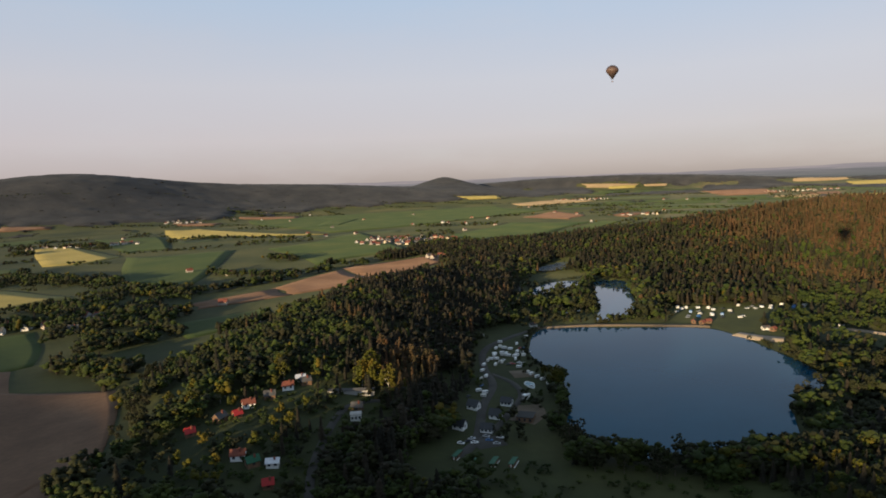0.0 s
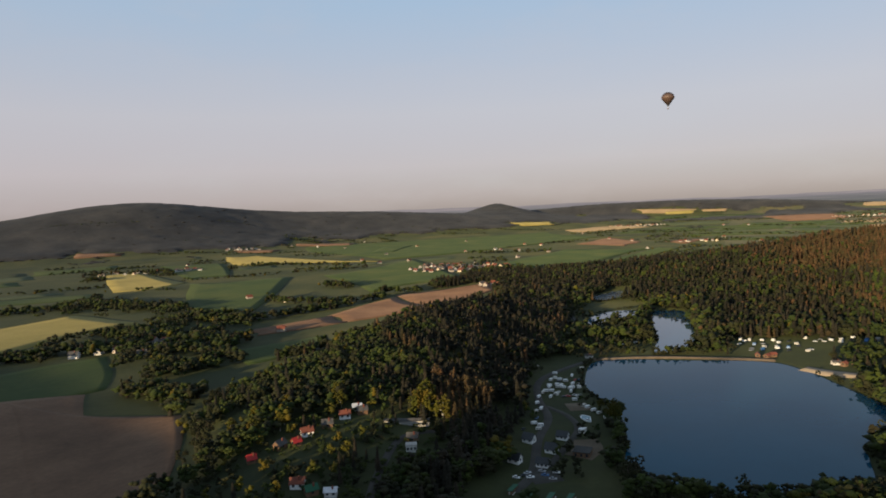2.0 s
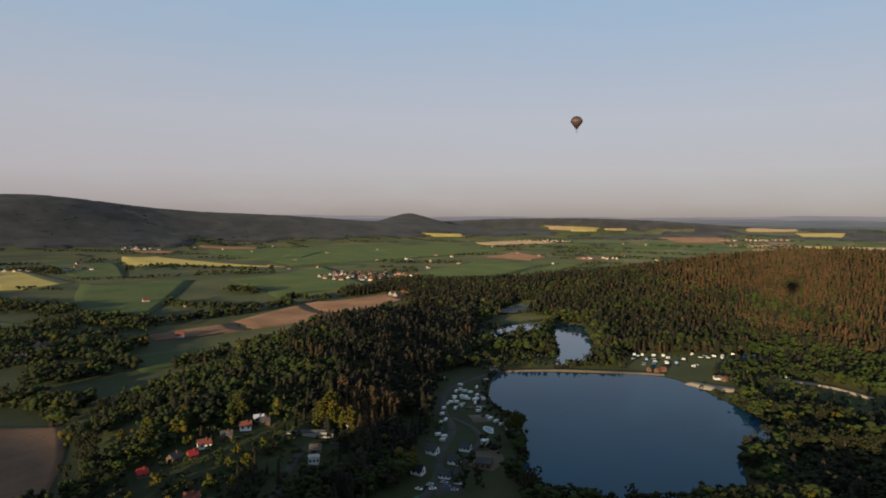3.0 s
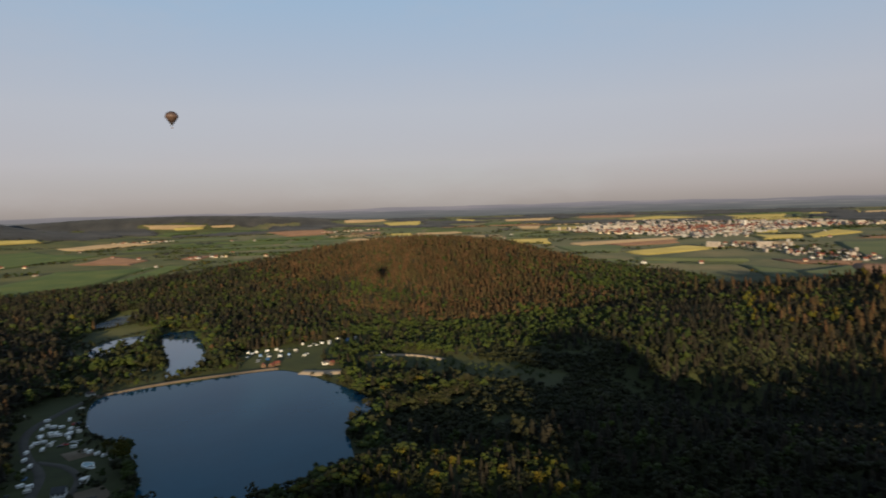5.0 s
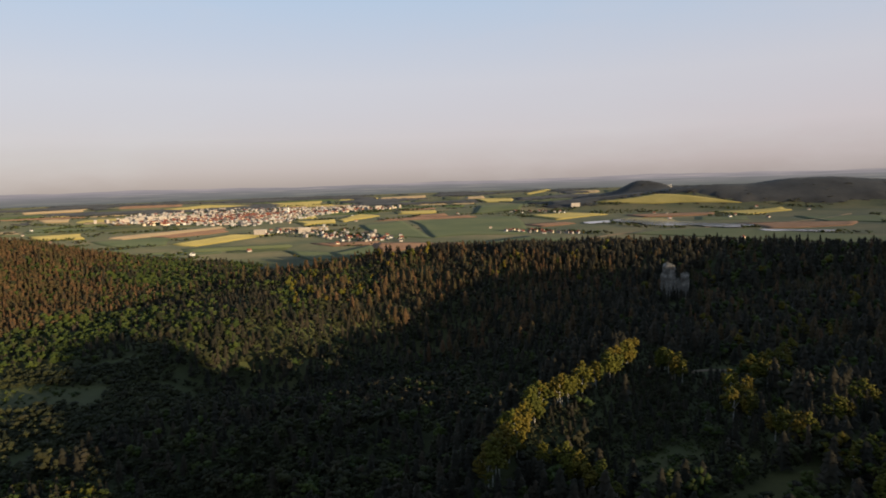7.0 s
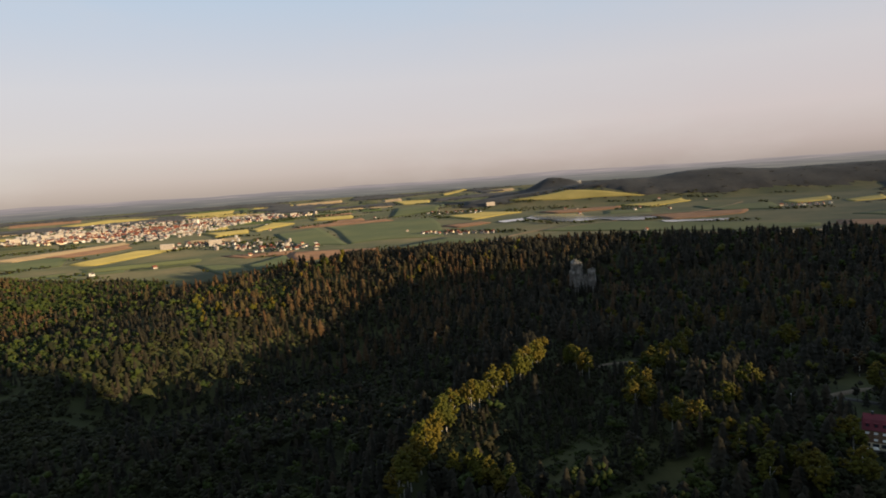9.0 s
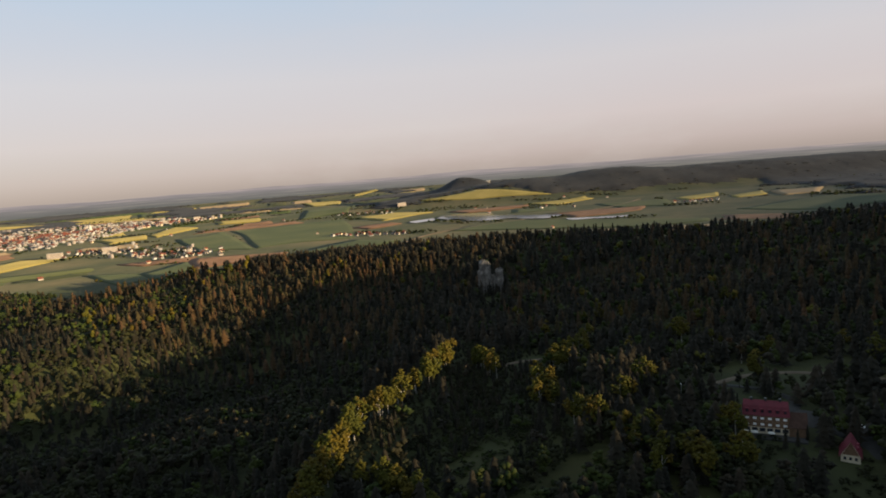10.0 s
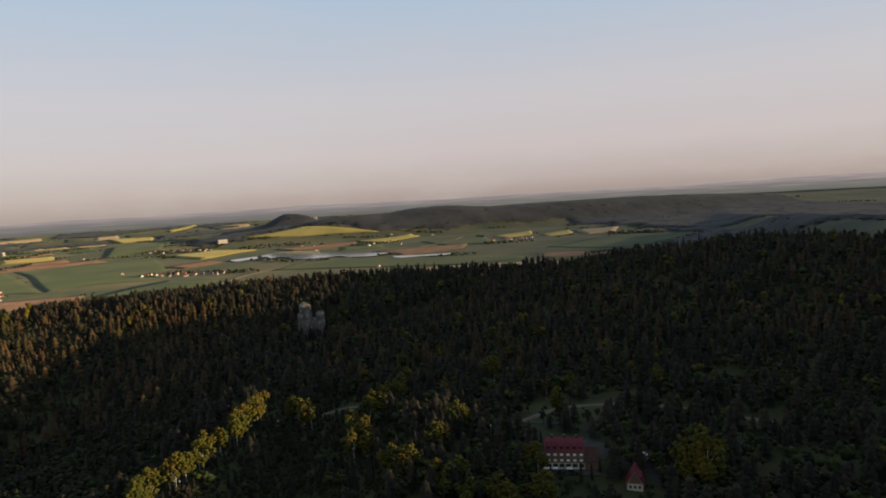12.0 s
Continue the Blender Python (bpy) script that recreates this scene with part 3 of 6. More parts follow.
strip("road_camp", M["lane"], [(-60, 268), (-56, 290), (-60, 330), (-60, 365), (-70, 395), (-76, 425), (-74, 450), (-62, 480), (-48, 506)], 4.5,
      "narrow grey camp road", "road")
strip("road_camp_loop", M["lane"], [(-57, 283), (-50, 300), (-45, 325), (-42, 352), (-50, 372), (-64, 385)], 3.5, "narrow grey camp road", "road")
strip("road_sand_yard", M["track"], [(-38, 312), (-34, 325), (-37, 336)], 13, "worn sandy play yard", "yard")
strip("road_paved_yard", M["track"], [(-52, 387), (-40, 392)], 13, "pale gravel court in the camp", "yard")
strip("road_parking", M["lane"], [(-56, 283), (-44, 290)], 11, "asphalt car park", "yard")
strip("road_garden", M["lane"], [(-100, 205), (-112, 232), (-120, 262), (-124, 300), (-110, 318), (-100, 312)], 3.5, "narrow lane through the garden colony", "road")
strip("road_pool_bank", M["sand"], [(160, 522), (182, 516), (200, 500), (212, 476)], 5, "sandy bank lit by the sun", "bank", 0.8)
strip("road_hotel", M["asphalt"], [(316, -80), (330, -112), (352, -128), (372, -118), (384, -95)], 5, "asphalt forecourt around the hotel", "road")
strip("road_hotel_yard", M["asphalt"], [(338, -112), (326, -134), (306, -148), (292, -150)], 19, "asphalt yard beside the hotel", "yard")
strip("road_forest", M["track"], [(384, -95), (402, -120), (408, -150), (398, -190), (360, -240)], 5, "pale forest road on the slope", "road")
strip("road_meadow", M["track"], [(455, -2), (452, 18), (440, 34), (420, 45)], 3.5, "faint track over a meadow", "track")
strip("road_plain", M["track"], [(1220, 330), (1500, 250), (1900, -120), (2200, -260)], 7, "pale road across the plain", "road", 1.2)
strip("road_village", M["asphalt"], [(-70, 640), (-115, 800), (-190, 890), (-290, 1120), (-360, 1230)], 6, "country road to the village", "road", 0.6)

# ---- trees ----
rng = np.random.default_rng(7)


def octa(n, radius, flat=0.8):
    """n irregular little leaf clumps round the origin: corners (n, 6, 3) and triangles (8, 3)."""
    base = np.array([(1, 0, 0), (0, 1, 0), (-1, 0, 0), (0, -1, 0), (0, 0, flat), (0, 0, -flat)], float)
    v = base[None] * radius[:, None, None] * rng.uniform(0.65, 1.3, (n, 6, 1))
    a, b = rng.uniform(0, 6.28, n), rng.uniform(-0.7, 0.7, n)
    ca, sa, cb, sb = np.cos(a), np.sin(a), np.cos(b), np.sin(b)
    rx = np.stack([np.ones(n), 0 * a, 0 * a, 0 * a, cb, -sb, 0 * a, sb, cb], -1).reshape(n, 3, 3)
    rz = np.stack([ca, -sa, 0 * a, sa, ca, 0 * a, 0 * a, 0 * a, np.ones(n)], -1).reshape(n, 3, 3)
    return np.einsum("nij,nkj->nki", rz @ rx, v)


OCTA = np.array([(0, 1, 4), (1, 2, 4), (2, 3, 4), (3, 0, 4), (1, 0, 5), (2, 1, 5), (3, 2, 5), (0, 3, 5)])


def broadleaf(clumps, size, slim=1.0):
    """Crown of a broadleaved tree 1 high: lobes of clumps with gaps between."""
    lobes = rng.normal(0, 1, (7, 3))
    lobes /= np.linalg.norm(lobes, axis=1)[:, None]
    lobes *= np.array([0.2 * slim, 0.2 * slim, 0.24])
    pick = rng.integers(0, 7, clumps)
    d = rng.normal(0, 1, (clumps, 3))
    d /= np.linalg.norm(d, axis=1)[:, None]
    c = lobes[pick] + d * np.array([0.15 * slim, 0.15 * slim, 0.15]) * rng.uniform(0.5, 1.0, (clumps, 1))
    c[:, 2] += 0.6
    v = octa(clumps, rng.uniform(0.7, 1.25, clumps) * size) + c[:, None]
    f = OCTA[None] + 6 * np.arange(clumps)[:, None, None]
    return v.reshape(-1, 3), f.reshape(-1, 3)


def conifer(tiers, sides, slim=1.0, low=0.12):
    """Crown of a spruce 1 high: drooping, ragged tiers."""
    vs, fs, n = [], [], 0
    for k in range(tiers):
        z = low + (1 - low) * k / tiers
        r = 0.15 * slim * (1 - (z - low) / (1 - low)) ** 0.62 + 0.008
        top = min(1.0, z + (1 - low) / tiers * 1.7)
        a = np.arange(2 * sides) * np.pi / sides + rng.uniform(0, 1)
        rr = r * np.where(np.arange(2 * sides) % 2, 0.55, 1.0) * rng.uniform(0.75, 1.2, 2 * sides)
        zz = z + np.where(np.arange(2 * sides) % 2, 0.035, 0.0) + rng.uniform(-0.012, 0.012, 2 * sides)
        vs.append(np.vstack([np.stack([rr * np.cos(a), rr * np.sin(a), zz], 1), [(rng.uniform(-0.006, 0.006), 0, top)]]))
        i = np.arange(2 * sides)
        fs.append(np.stack([n + i, n + (i + 1) % (2 * sides), np.full(2 * sides, n + 2 * sides)], 1))
        n += 2 * sides + 1
    return np.vstack(vs), np.vstack(fs)


def stem(height, r, sides=5, lean=0.0):
    a = np.arange(sides) * 2 * np.pi / sides
    ring = np.stack([np.cos(a), np.sin(a), 0 * a], 1)
    v = np.vstack([ring * r - (0, 0, 0.03), ring * r * 0.7 + (lean * 0.5, 0, height * 0.5), ring * r * 0.3 + (lean, 0, height)])
    i = np.arange(sides)
    q = np.vstack([np.stack([i + k * sides, (i + 1) % sides + k * sides, (i + 1) % sides + (k + 1) * sides, i + (k + 1) * sides], 1) for k in (0, 1)])
    return v, np.vstack([q[:, [0, 1, 2]], q[:, [0, 2, 3]]])


def join(pieces):
    vs, fs, n = [], [], 0
    for v, f in pieces:
        vs.append(v), fs.append(f + n)
        n += len(v)
    return np.vstack(vs), np.vstack(fs)


SHAPES = {
    "conifer": [[conifer(7, 5, 1.12) for _ in range(6)], [conifer(5, 4, 1.15) for _ in range(6)], [conifer(4, 3, 1.2) for _ in range(6)]],
    "pine": [[join([broadleaf(15, 0.085, 0.62), stem(0.62, 0.013)]) for _ in range(5)], [join([broadleaf(6, 0.12, 0.6), stem(0.6, 0.014, 3)]) for _ in range(5)],
             [broadleaf(3, 0.16, 0.5) for _ in range(4)]],
    "broad": [[broadleaf(28, 0.112) for _ in range(7)], [broadleaf(11, 0.15) for _ in range(7)], [broadleaf(4, 0.21) for _ in range(6)]],
    "lump": [[broadleaf(2, 0.3, 1.4) for _ in range(5)]] * 3,
    "bush": [[broadleaf(11, 0.17, 1.5) for _ in range(4)], [broadleaf(8, 0.2, 1.5) for _ in range(4)], [broadleaf(3, 0.28, 1.5) for _ in range(4)]],
}


def plant(name, kind, x, y, height, spread, material, label, category, bare=0.0):
    """One mesh of many trees, finer where the camera passes near."""
    r = np.hypot(x, y)
    vs, fs, n = [], [], 0
    z = land(x, y)
    for level, (a, b) in enumerate(((0, 335), (335, 600), (600, 9e9))):
        shapes = SHAPES[kind][level]
        which = rng.integers(0, len(shapes), len(x))
        for s, (v, f) in enumerate(shapes):
            i = np.where((r >= a) & (r < b) & (which == s))[0]
            if not len(i):
                continue
            t = rng.uniform(0, 6.28, len(i))
            c, w = np.cos(t)[:, None], np.sin(t)[:, None]
            h, k = height[i][:, None], (height[i] * spread[i])[:, None]
            px = (v[None, :, 0] * c - v[None, :, 1] * w) * k + x[i][:, None]
            py = (v[None, :, 0] * w + v[None, :, 1] * c) * k + y[i][:, None]
            pz = v[None, :, 2] * h + z[i][:, None] - bare * h
            vs.append(np.stack([px, py, pz], -1).reshape(-1, 3))
            fs.append((f[None] + (np.arange(len(i)) * len(v))[:, None, None] + n).reshape(-1, 3))
            n += len(i) * len(v)
    if vs:
        return tagged(new(name, raw(name, np.vstack(vs), np.vstack(fs), material, True)), label, category, kind="stuff")


def value(x, y, size, seed=0.0):
    """Smooth wandering values between about -1 and 1."""
    u, v = x / size + seed, y / size - seed * 0.7
    return (np.sin(u * 2.1 + 1.7 * np.sin(v * 1.3 + seed)) + np.sin(v * 2.4 + 1.4 * np.sin(u * 1.7 - seed)) + 0.6 * np.sin(4.3 * u + 3.1 * v)) / 2.2


def bearing(x, y):
    return np.degrees(np.arctan2(x, y))


def near_line(x, y, line, width):
    p, d = np.asarray(line, float), np.full(np.shape(x), 9e9)
    for (x0, y0), (x1, y1) in zip(p[:-1], p[1:]):
        s = np.clip(((x - x0) * (x1 - x0) + (y - y0) * (y1 - y0)) / ((x1 - x0) ** 2 + (y1 - y0) ** 2), 0, 1)
        d = np.minimum(d, np.hypot(x - x0 - s * (x1 - x0), y - y0 - s * (y1 - y0)))
    return d < width


GLADES = [  # open places in the woods: centre, half length, half width, heading
    (212, 445, 84, 26, 148), (170, 505, 30, 16, 110), (287, 30, 30, 13, 108), (334, -112, 18, 13, 60), (398, -150, 30, 7, 160), (384, -146, 26, 7, 165), (450, 15, 20, 7, 150), (-44, 750, 50, 30, 0), (668, 66, 40, 13, 90),
    (8, 235, 48, 34, 90), (-114, 288, 22, 18, 10), (-49, 375, 105, 22, 0), (-60, 470, 26, 30, 0),
    (105, 575, 40, 16, 80), (158, 585, 30, 16, 85), (93, 645, 18, 16, 90), (145, 588, 34, 10, 85), (-222, 270, 60, 16, 0),
]


def open_ground(x, y, margin=0.0):
    res = np.zeros(np.shape(x), bool)
    for w in WATERS:
        res |= inside(x, y, w)
    for cx, cy, a, b, h in GLADES:
        h = np.radians(h)
        u, v = (x - cx) * np.sin(h) + (y - cy) * np.cos(h), (x - cx) * np.cos(h) - (y - cy) * np.sin(h)
        res |= (u / (a + margin)) ** 2 + (v / (b + margin)) ** 2 < 1
    for w in FIELDS:
        near = np.abs(x - w[:, 0].mean()) + np.abs(y - w[:, 1].mean()) < 1500
        if near.any():
            res[near] |= inside(x[near], y[near], w)
    res |= near_line(x, y, [(-60, 268), (-58, 330), (-60, 365), (-70, 395), (-76, 425), (-74, 450), (-62, 480), (-46, 508), (0, 521), (84, 522)], 7)
    res |= near_line(x, y, [(330, -112), (384, -95), (402, -120), (408, -150), (398, -190), (360, -240)], 7)
    res |= near_line(x, y, [(317, -107), (286, -97)], 17) | near_line(x, y, [(293, -134), (246, -112)], 10)
    res |= near_line(x, y, [(88, 508), (100, 500), (112, 485)], 10) | near_line(x, y, [(160, 522), (182, 516), (200, 500), (212, 476)], 4)
    res |= near_line(x, y, [(-100, 205), (-112, 232), (-120, 262), (-124, 300), (-110, 318)], 4)
    return res


def scatter(x0, x1, y0, y1, step):
    x, y = np.meshgrid(np.arange(x0, x1, step), np.arange(y0, y1, step), indexing="ij")
    x, y = x.ravel(), y.ravel()
    return x + rng.uniform(-0.48, 0.48, len(x)) * step, y + rng.uniform(-0.48, 0.48, len(x)) * step


def seen(x, y):
    b = bearing(x, y)
    return (b > -62) & (b < 137)


def sow(name, x, y, keep, kinds):
    """Shares the kept places out among kinds: (share field, shape, material, height range, spread, label)."""
    x, y = x[keep], y[keep]
    left = np.ones(len(x), bool)
    for k, (chance, shape, mat_, lo, hi, wide, label) in enumerate(kinds):
        p = chance(x, y) if callable(chance) else np.full(len(x), chance)
        pick = left & (rng.uniform(0, 1, len(x)) < p)
        left &= ~pick
        if pick.any():
            n = pick.sum()
            tag = {"conifer": "conifer_forest", "pine": "pine_forest", "broad": "broadleaf_forest", "bush": "scrub"}[shape]
            plant(tag, shape, x[pick], y[pick], rng.uniform(lo, hi, n) * (1 + 0.17 * value(x[pick], y[pick], 42, 9.0)), wide * rng.uniform(0.85, 1.2, n), M[mat_], label, "forest")


def hill_part(x, y):
    return bump(x, y, *HILLS[0]) + bump(x, y, *HILLS[1])


# the sunlit hill
x, y = scatter(-330, 760, 540, 1240, 5.2)
on_hill = ((hill_part(x, y) > 0.9 + (x < 60) * (1.2 + 1.3 * value(x, y, 38, 4.0))) | ((bearing(x, y) < 16) & (y > 600) & (x > 40) & (y < 800))) & (np.hypot(x, y) < 1105) & seen(x, y) & ~open_ground(x, y)
gap = near_line(x, y, [(60, 690), (180, 720), (300, 660)], 3) | near_line(x, y, [(30, 760), (150, 790), (240, 770)], 3) | near_line(x, y, [(130, 640), (230, 660), (330, 620)], 4)
# reddish share: brown trees, with the warm tint opposite the sun added in
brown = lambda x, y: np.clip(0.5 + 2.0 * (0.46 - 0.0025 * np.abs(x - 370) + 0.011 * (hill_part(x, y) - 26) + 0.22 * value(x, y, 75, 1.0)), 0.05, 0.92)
green = lambda x, y: np.clip(0.6 + 0.35 * value(x, y, 60, 3.0) + 0.0008 * (x - 300), 0.15, 0.95)
sow("hill", x, y, on_hill & ~gap, [
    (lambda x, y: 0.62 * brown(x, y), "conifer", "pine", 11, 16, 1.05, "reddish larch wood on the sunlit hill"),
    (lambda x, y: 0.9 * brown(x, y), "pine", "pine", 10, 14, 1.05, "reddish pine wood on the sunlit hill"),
    (lambda x, y: np.clip(0.42 - 0.0012 * (x - 160), 0.05, 0.45), "broad", "shade_leaf", 9, 13, 1.05, "dark broadleaved wood on the hill"),
    (green, "broad", "beech", 9, 13, 1.05, "fresh green broadleaved wood on the sunlit hill"),
    (1.0, "conifer", "spruce", 11, 16, 1.05, "spruce wood on the sunlit hill")])

# the shaded valley and the ridge beyond it
x, y = scatter(110, 1080, -760, 640, 6.4)
b, r = bearing(x, y), np.hypot(x, y)
ridge = seen(x, y) & (hill_part(x, y) <= 0.9) & (r > np.where(b < 50, 264, 205)) & (r < 965) & ~open_ground(x, y) & (b > 14)
ridge &= (x > 128 + 8 * value(x, y, 30)) | (y < 372)
bowl = ((x - 215) / 130) ** 2 + ((y - 375) / 90) ** 2 < 1 + 0.3 * value(x, y, 40)
ridge &= ~bowl
ridge &= (y > 120 + 20 * value(x, y, 30, 1.1)) | (r < 330) | (rng.uniform(0, 1, len(x)) < 0.64)
ridge &= ~inside(x, y, [(46, 258), (54, 276), (82, 291), (120, 299), (162, 296), (176, 240), (150, 204), (98, 216), (64, 238)])
dell = ((x - 368) / 118) ** 2 + ((y - 48) / 72) ** 2 < 1 + 0.25 * value(x, y, 30, 2.0)
ridge &= ~dell | (rng.uniform(0, 1, len(x)) < 0.1)
ridge &= (value(x, y, 45, 5.0) > -0.93) & ~near_line(x, y, [(234, 94), (286, 92), (317, 93), (351, 87), (386, 77), (420, 72), (458, 68)], 8)
low = lambda x, y: np.clip(0.75 - 0.0022 * (np.hypot(x, y) - 300) + 0.3 * value(x, y, 80, 1.5), 0.02, 0.9)
sow("ridge", x, y, ridge, [
    (lambda x, y: np.clip(0.012 + 0.03 * value(x, y, 40, 2.2), 0, 0.05) * ((y < 40) | (x > 700)), "broad", "birch_leaf", 15, 20, 0.8, "single yellow-green birches in the wood"),
    (lambda x, y: 0.6 * (y > 455 + 30 * value(x, y, 50)) * (x < 420), "broad", "beech", 8, 12, 1.1, "fresh broadleaved wood at the hill's foot"),
    (lambda x, y: 0.42 * (value(x, y, 38, 7.7) > 0.15) * (y > 400) * (x < 800), "broad", "beech", 7, 12, 1.1, "fresh broadleaved groups on the slope"),
    (lambda x, y: low(x, y) * 0.12, "broad", "beech", 10, 14, 1.1, "fresh broadleaved trees in the shaded valley"),
    (lambda x, y: 0.1 * (np.hypot((x - 580) / 75, (y - 445) / 60) < 1 + 0.4 * value(x, y, 30)), "broad", "birch_leaf", 12, 17, 0.8, "yellow-green birches on the sunlit shoulder"),
    # darkened leaves also stand in for the slope's missing shade below y 400
    (lambda x, y: (low(x, y) * 0.42 + 0.3 * (value(x, y, 55, 6.6) > 0.2)) * np.where(x > 470, 0.35, 1.0), "broad", "shade_leaf", 9, 14, 1.0, "dark broadleaved wood in the shaded valley"),
    # reddish share higher on the ridge, standing in for brown-lit treetops
    (lambda x, y: np.clip(0.03 + 0.3 * value(x, y, 60, 4.0) + 0.1 * ((x > 640) | (y < 0)), 0, 0.5) * np.where((x < 600) & (y > 60), 0.2, 1) * (x > 500), "conifer", "pine", 13, 20, 1.0, "reddish pines on the wooded ridge"),
    (lambda x, y: 0.85 * (y > 440 + 25 * value(x, y, 45)), "conifer", "spruce", 7, 11, 1.3, "spruce wood at the hill's foot"),
    (lambda x, y: np.where(y < 250, 0.16, 0.12), "pine", "spruce", 10, 17, 1.0, "dark pine wood on the ridge"),
    (lambda x, y: 0.15 * (y < 90), "broad", "beech", 11, 17, 0.85, "fresh broadleaved trees on the ridge"),
    # reddish needle colour here, for warm light on the crowns
    (lambda x, y: 0.16 * (x > 500), "conifer", "pine", 11, 19, 1.6, "reddish spruces on the ridge"),
    (lambda x, y: 0.4 * (x < 760) * (y > 130), "broad", "shade_leaf", 7, 11.5, 1.0, "dark broadleaved trees among the spruces of the slope"),
    (lambda x, y: 1.0 * (x < 760 + 30 * value(x, y, 40)) * (y > 130), "conifer", "spruce", 8, 14, 1.45, "dark spruce wood on the slope"),
    (lambda x, y: 1.0 * (x < 760 + 30 * value(x, y, 40)), "conifer", "spruce", 11, 19, 1.65, "dark spruce wood below the crest"),
    (1.0, "conifer", "spruce", 12, 21, 1.5, "dark spruce wood on the ridge")])

# low thicket in the hollow beside the pond
x, y = scatter(70, 360, 270, 480, 4.6)
hollow = (((x - 215) / 132) ** 2 + ((y - 375) / 92) ** 2 < 1 + 0.3 * value(x, y, 40)) & ~open_ground(x, y) & (x > 118) & (value(x, y, 22, 3.0) > -0.5)
n = hollow.sum()
plant("scrub", "bush", x[hollow], y[hollow], rng.uniform(4, 9, n), rng.uniform(0.9, 1.4, n), M["shade_leaf"], "dark broadleaved thicket in the hollow", "scrub", 0.2)

# young yellow-green trees on the near slope
def young_wood(x, y):
    return inside(x, y, [(50, 258), (57, 272), (82, 287), (120, 295), (160, 292), (172, 240), (148, 208), (100, 220), (68, 240)])


x, y = scatter(50, 290, 190, 330, 3.9)
young = seen(x, y) & ~open_ground(x, y) & young_wood(x, y) & (rng.uniform(0, 1, len(x)) < 0.85)
n = young.sum()
sow("young", x, y, young, [(0.1, "broad", "birch_leaf", 7, 10, 0.9, "young yellow-green birch wood on the near slope"), (0.25, "broad", "beech", 6, 9, 1.0, "fresh green young wood on the near slope"), (0.4, "broad", "shade_leaf", 6, 9, 1.0, "dark young wood on the near slope"), (1.0, "conifer", "spruce", 6, 10.5, 1.1, "young spruces on the near slope")])

# low scrub on the slope below the basket
x, y = scatter(90, 240, 140, 250, 4.2)
k = inside(x, y, [(98, 222), (148, 206), (176, 238), (222, 205), (235, 150), (160, 145)]) & ~young_wood(x, y)
plant("scrub", "bush", x[k], y[k], rng.uniform(3, 6.5, k.sum()), rng.uniform(0.9, 1.3, k.sum()), M["shade_leaf"], "dark low scrub on the near slope", "scrub", 0.2)

# scrubby dell inside the curved row of birches
x, y = scatter(240, 500, -40, 140, 4.0)
dell = (((x - 368) / 122) ** 2 + ((y - 48) / 76) ** 2 < 1 + 0.25 * value(x, y, 30, 2.0)) & ~open_ground(x, y) & (value(x, y, 18, 7.0) > -0.95)
n = dell.sum()
plant("scrub", "bush", x[dell], y[dell], rng.uniform(2.5, 5.5, n), rng.uniform(0.8, 1.2, n), M["shade_leaf"], "dark scrub in the shaded dell", "scrub", 0.2)
# shade-coloured bushes added over ground the sun would light
k = near_line(x, y, [(252, 74), (290, 76), (330, 76), (370, 66)], 15) & ~dell
plant("scrub", "bush", x[k], y[k], rng.uniform(2.5, 5.5, k.sum()), rng.uniform(0.9, 1.3, k.sum()), M["shade_leaf"], "dark scrub below the birches", "scrub", 0.2)
k = dell & (rng.uniform(0, 1, len(x)) < 0.3)
plant("conifer_forest", "conifer", x[k], y[k], rng.uniform(5, 9, k.sum()), rng.uniform(1.0, 1.3, k.sum()), M["spruce"], "young spruces in the shaded dell", "forest")

# the wood with the garden colony
x, y = scatter(-420, -55, 190, 900, 5.0)
edge_left = np.interp(y, [190, 240, 340, 400, 520, 640, 760, 900], [-200, -205, -275, -262, -255, -238, -185, -130])
edge_right = np.interp(y, [190, 270, 300, 360, 420, 480, 560, 640, 760, 900], [-76, -78, -78, -72, -83, -80, -72, -80, -95, -110])

COTTAGES = [(-161, 311), (-169, 285), (-146, 237), (-179, 252), (-168, 273), (-124, 221), (-130, 236), (-160, 324), (-164, 297), (-155, 320),
            (-118, 300), (-174, 268), (-138, 234), (-115, 290), (-128, 318)]
plots = np.zeros(len(x), bool)
for cx, cy in COTTAGES:
    d = math.hypot(cx, cy)
    plots |= np.hypot(x - cx, y - cy) < 6.5
    plots |= near_line(x, y, [(cx, cy), (cx * (1 - 24 / d), cy * (1 - 24 / d))], 4.2)
COLONY = [(-190, 240), (-180, 300), (-164, 332), (-124, 328), (-108, 296), (-110, 240), (-116, 205), (-165, 200), (-192, 215)]
colony = inside(x, y, COLONY)
orchard = colony & ~plots & ~open_ground(x, y) & (value(x, y, 14, 2.2) > -0.6)
sow("orchard", x, y, orchard, [(0.12, "conifer", "spruce", 6, 10, 1.0, "young spruces in the garden colony"), (0.1, "broad", "birch_leaf", 6, 9, 0.9, "small birches in the garden colony"),
                               (0.4, "broad", "beech", 3.5, 6.5, 1.15, "fresh green fruit trees in the garden colony"), (1.0, "broad", "shade_leaf", 3, 6.5, 1.15, "dark fruit trees in the garden colony")])
wood = ~colony & ~plots & (x > edge_left + 8 * value(x, y, 25)) & (x < edge_right) & ~open_ground(x, y) & (value(x, y, 35, 1.0) > -0.85)
left_side = lambda x, y: np.clip((-19.5 + 3 * value(x, y, 40, 3.3) - bearing(x, y)) / 4, 0, 1)
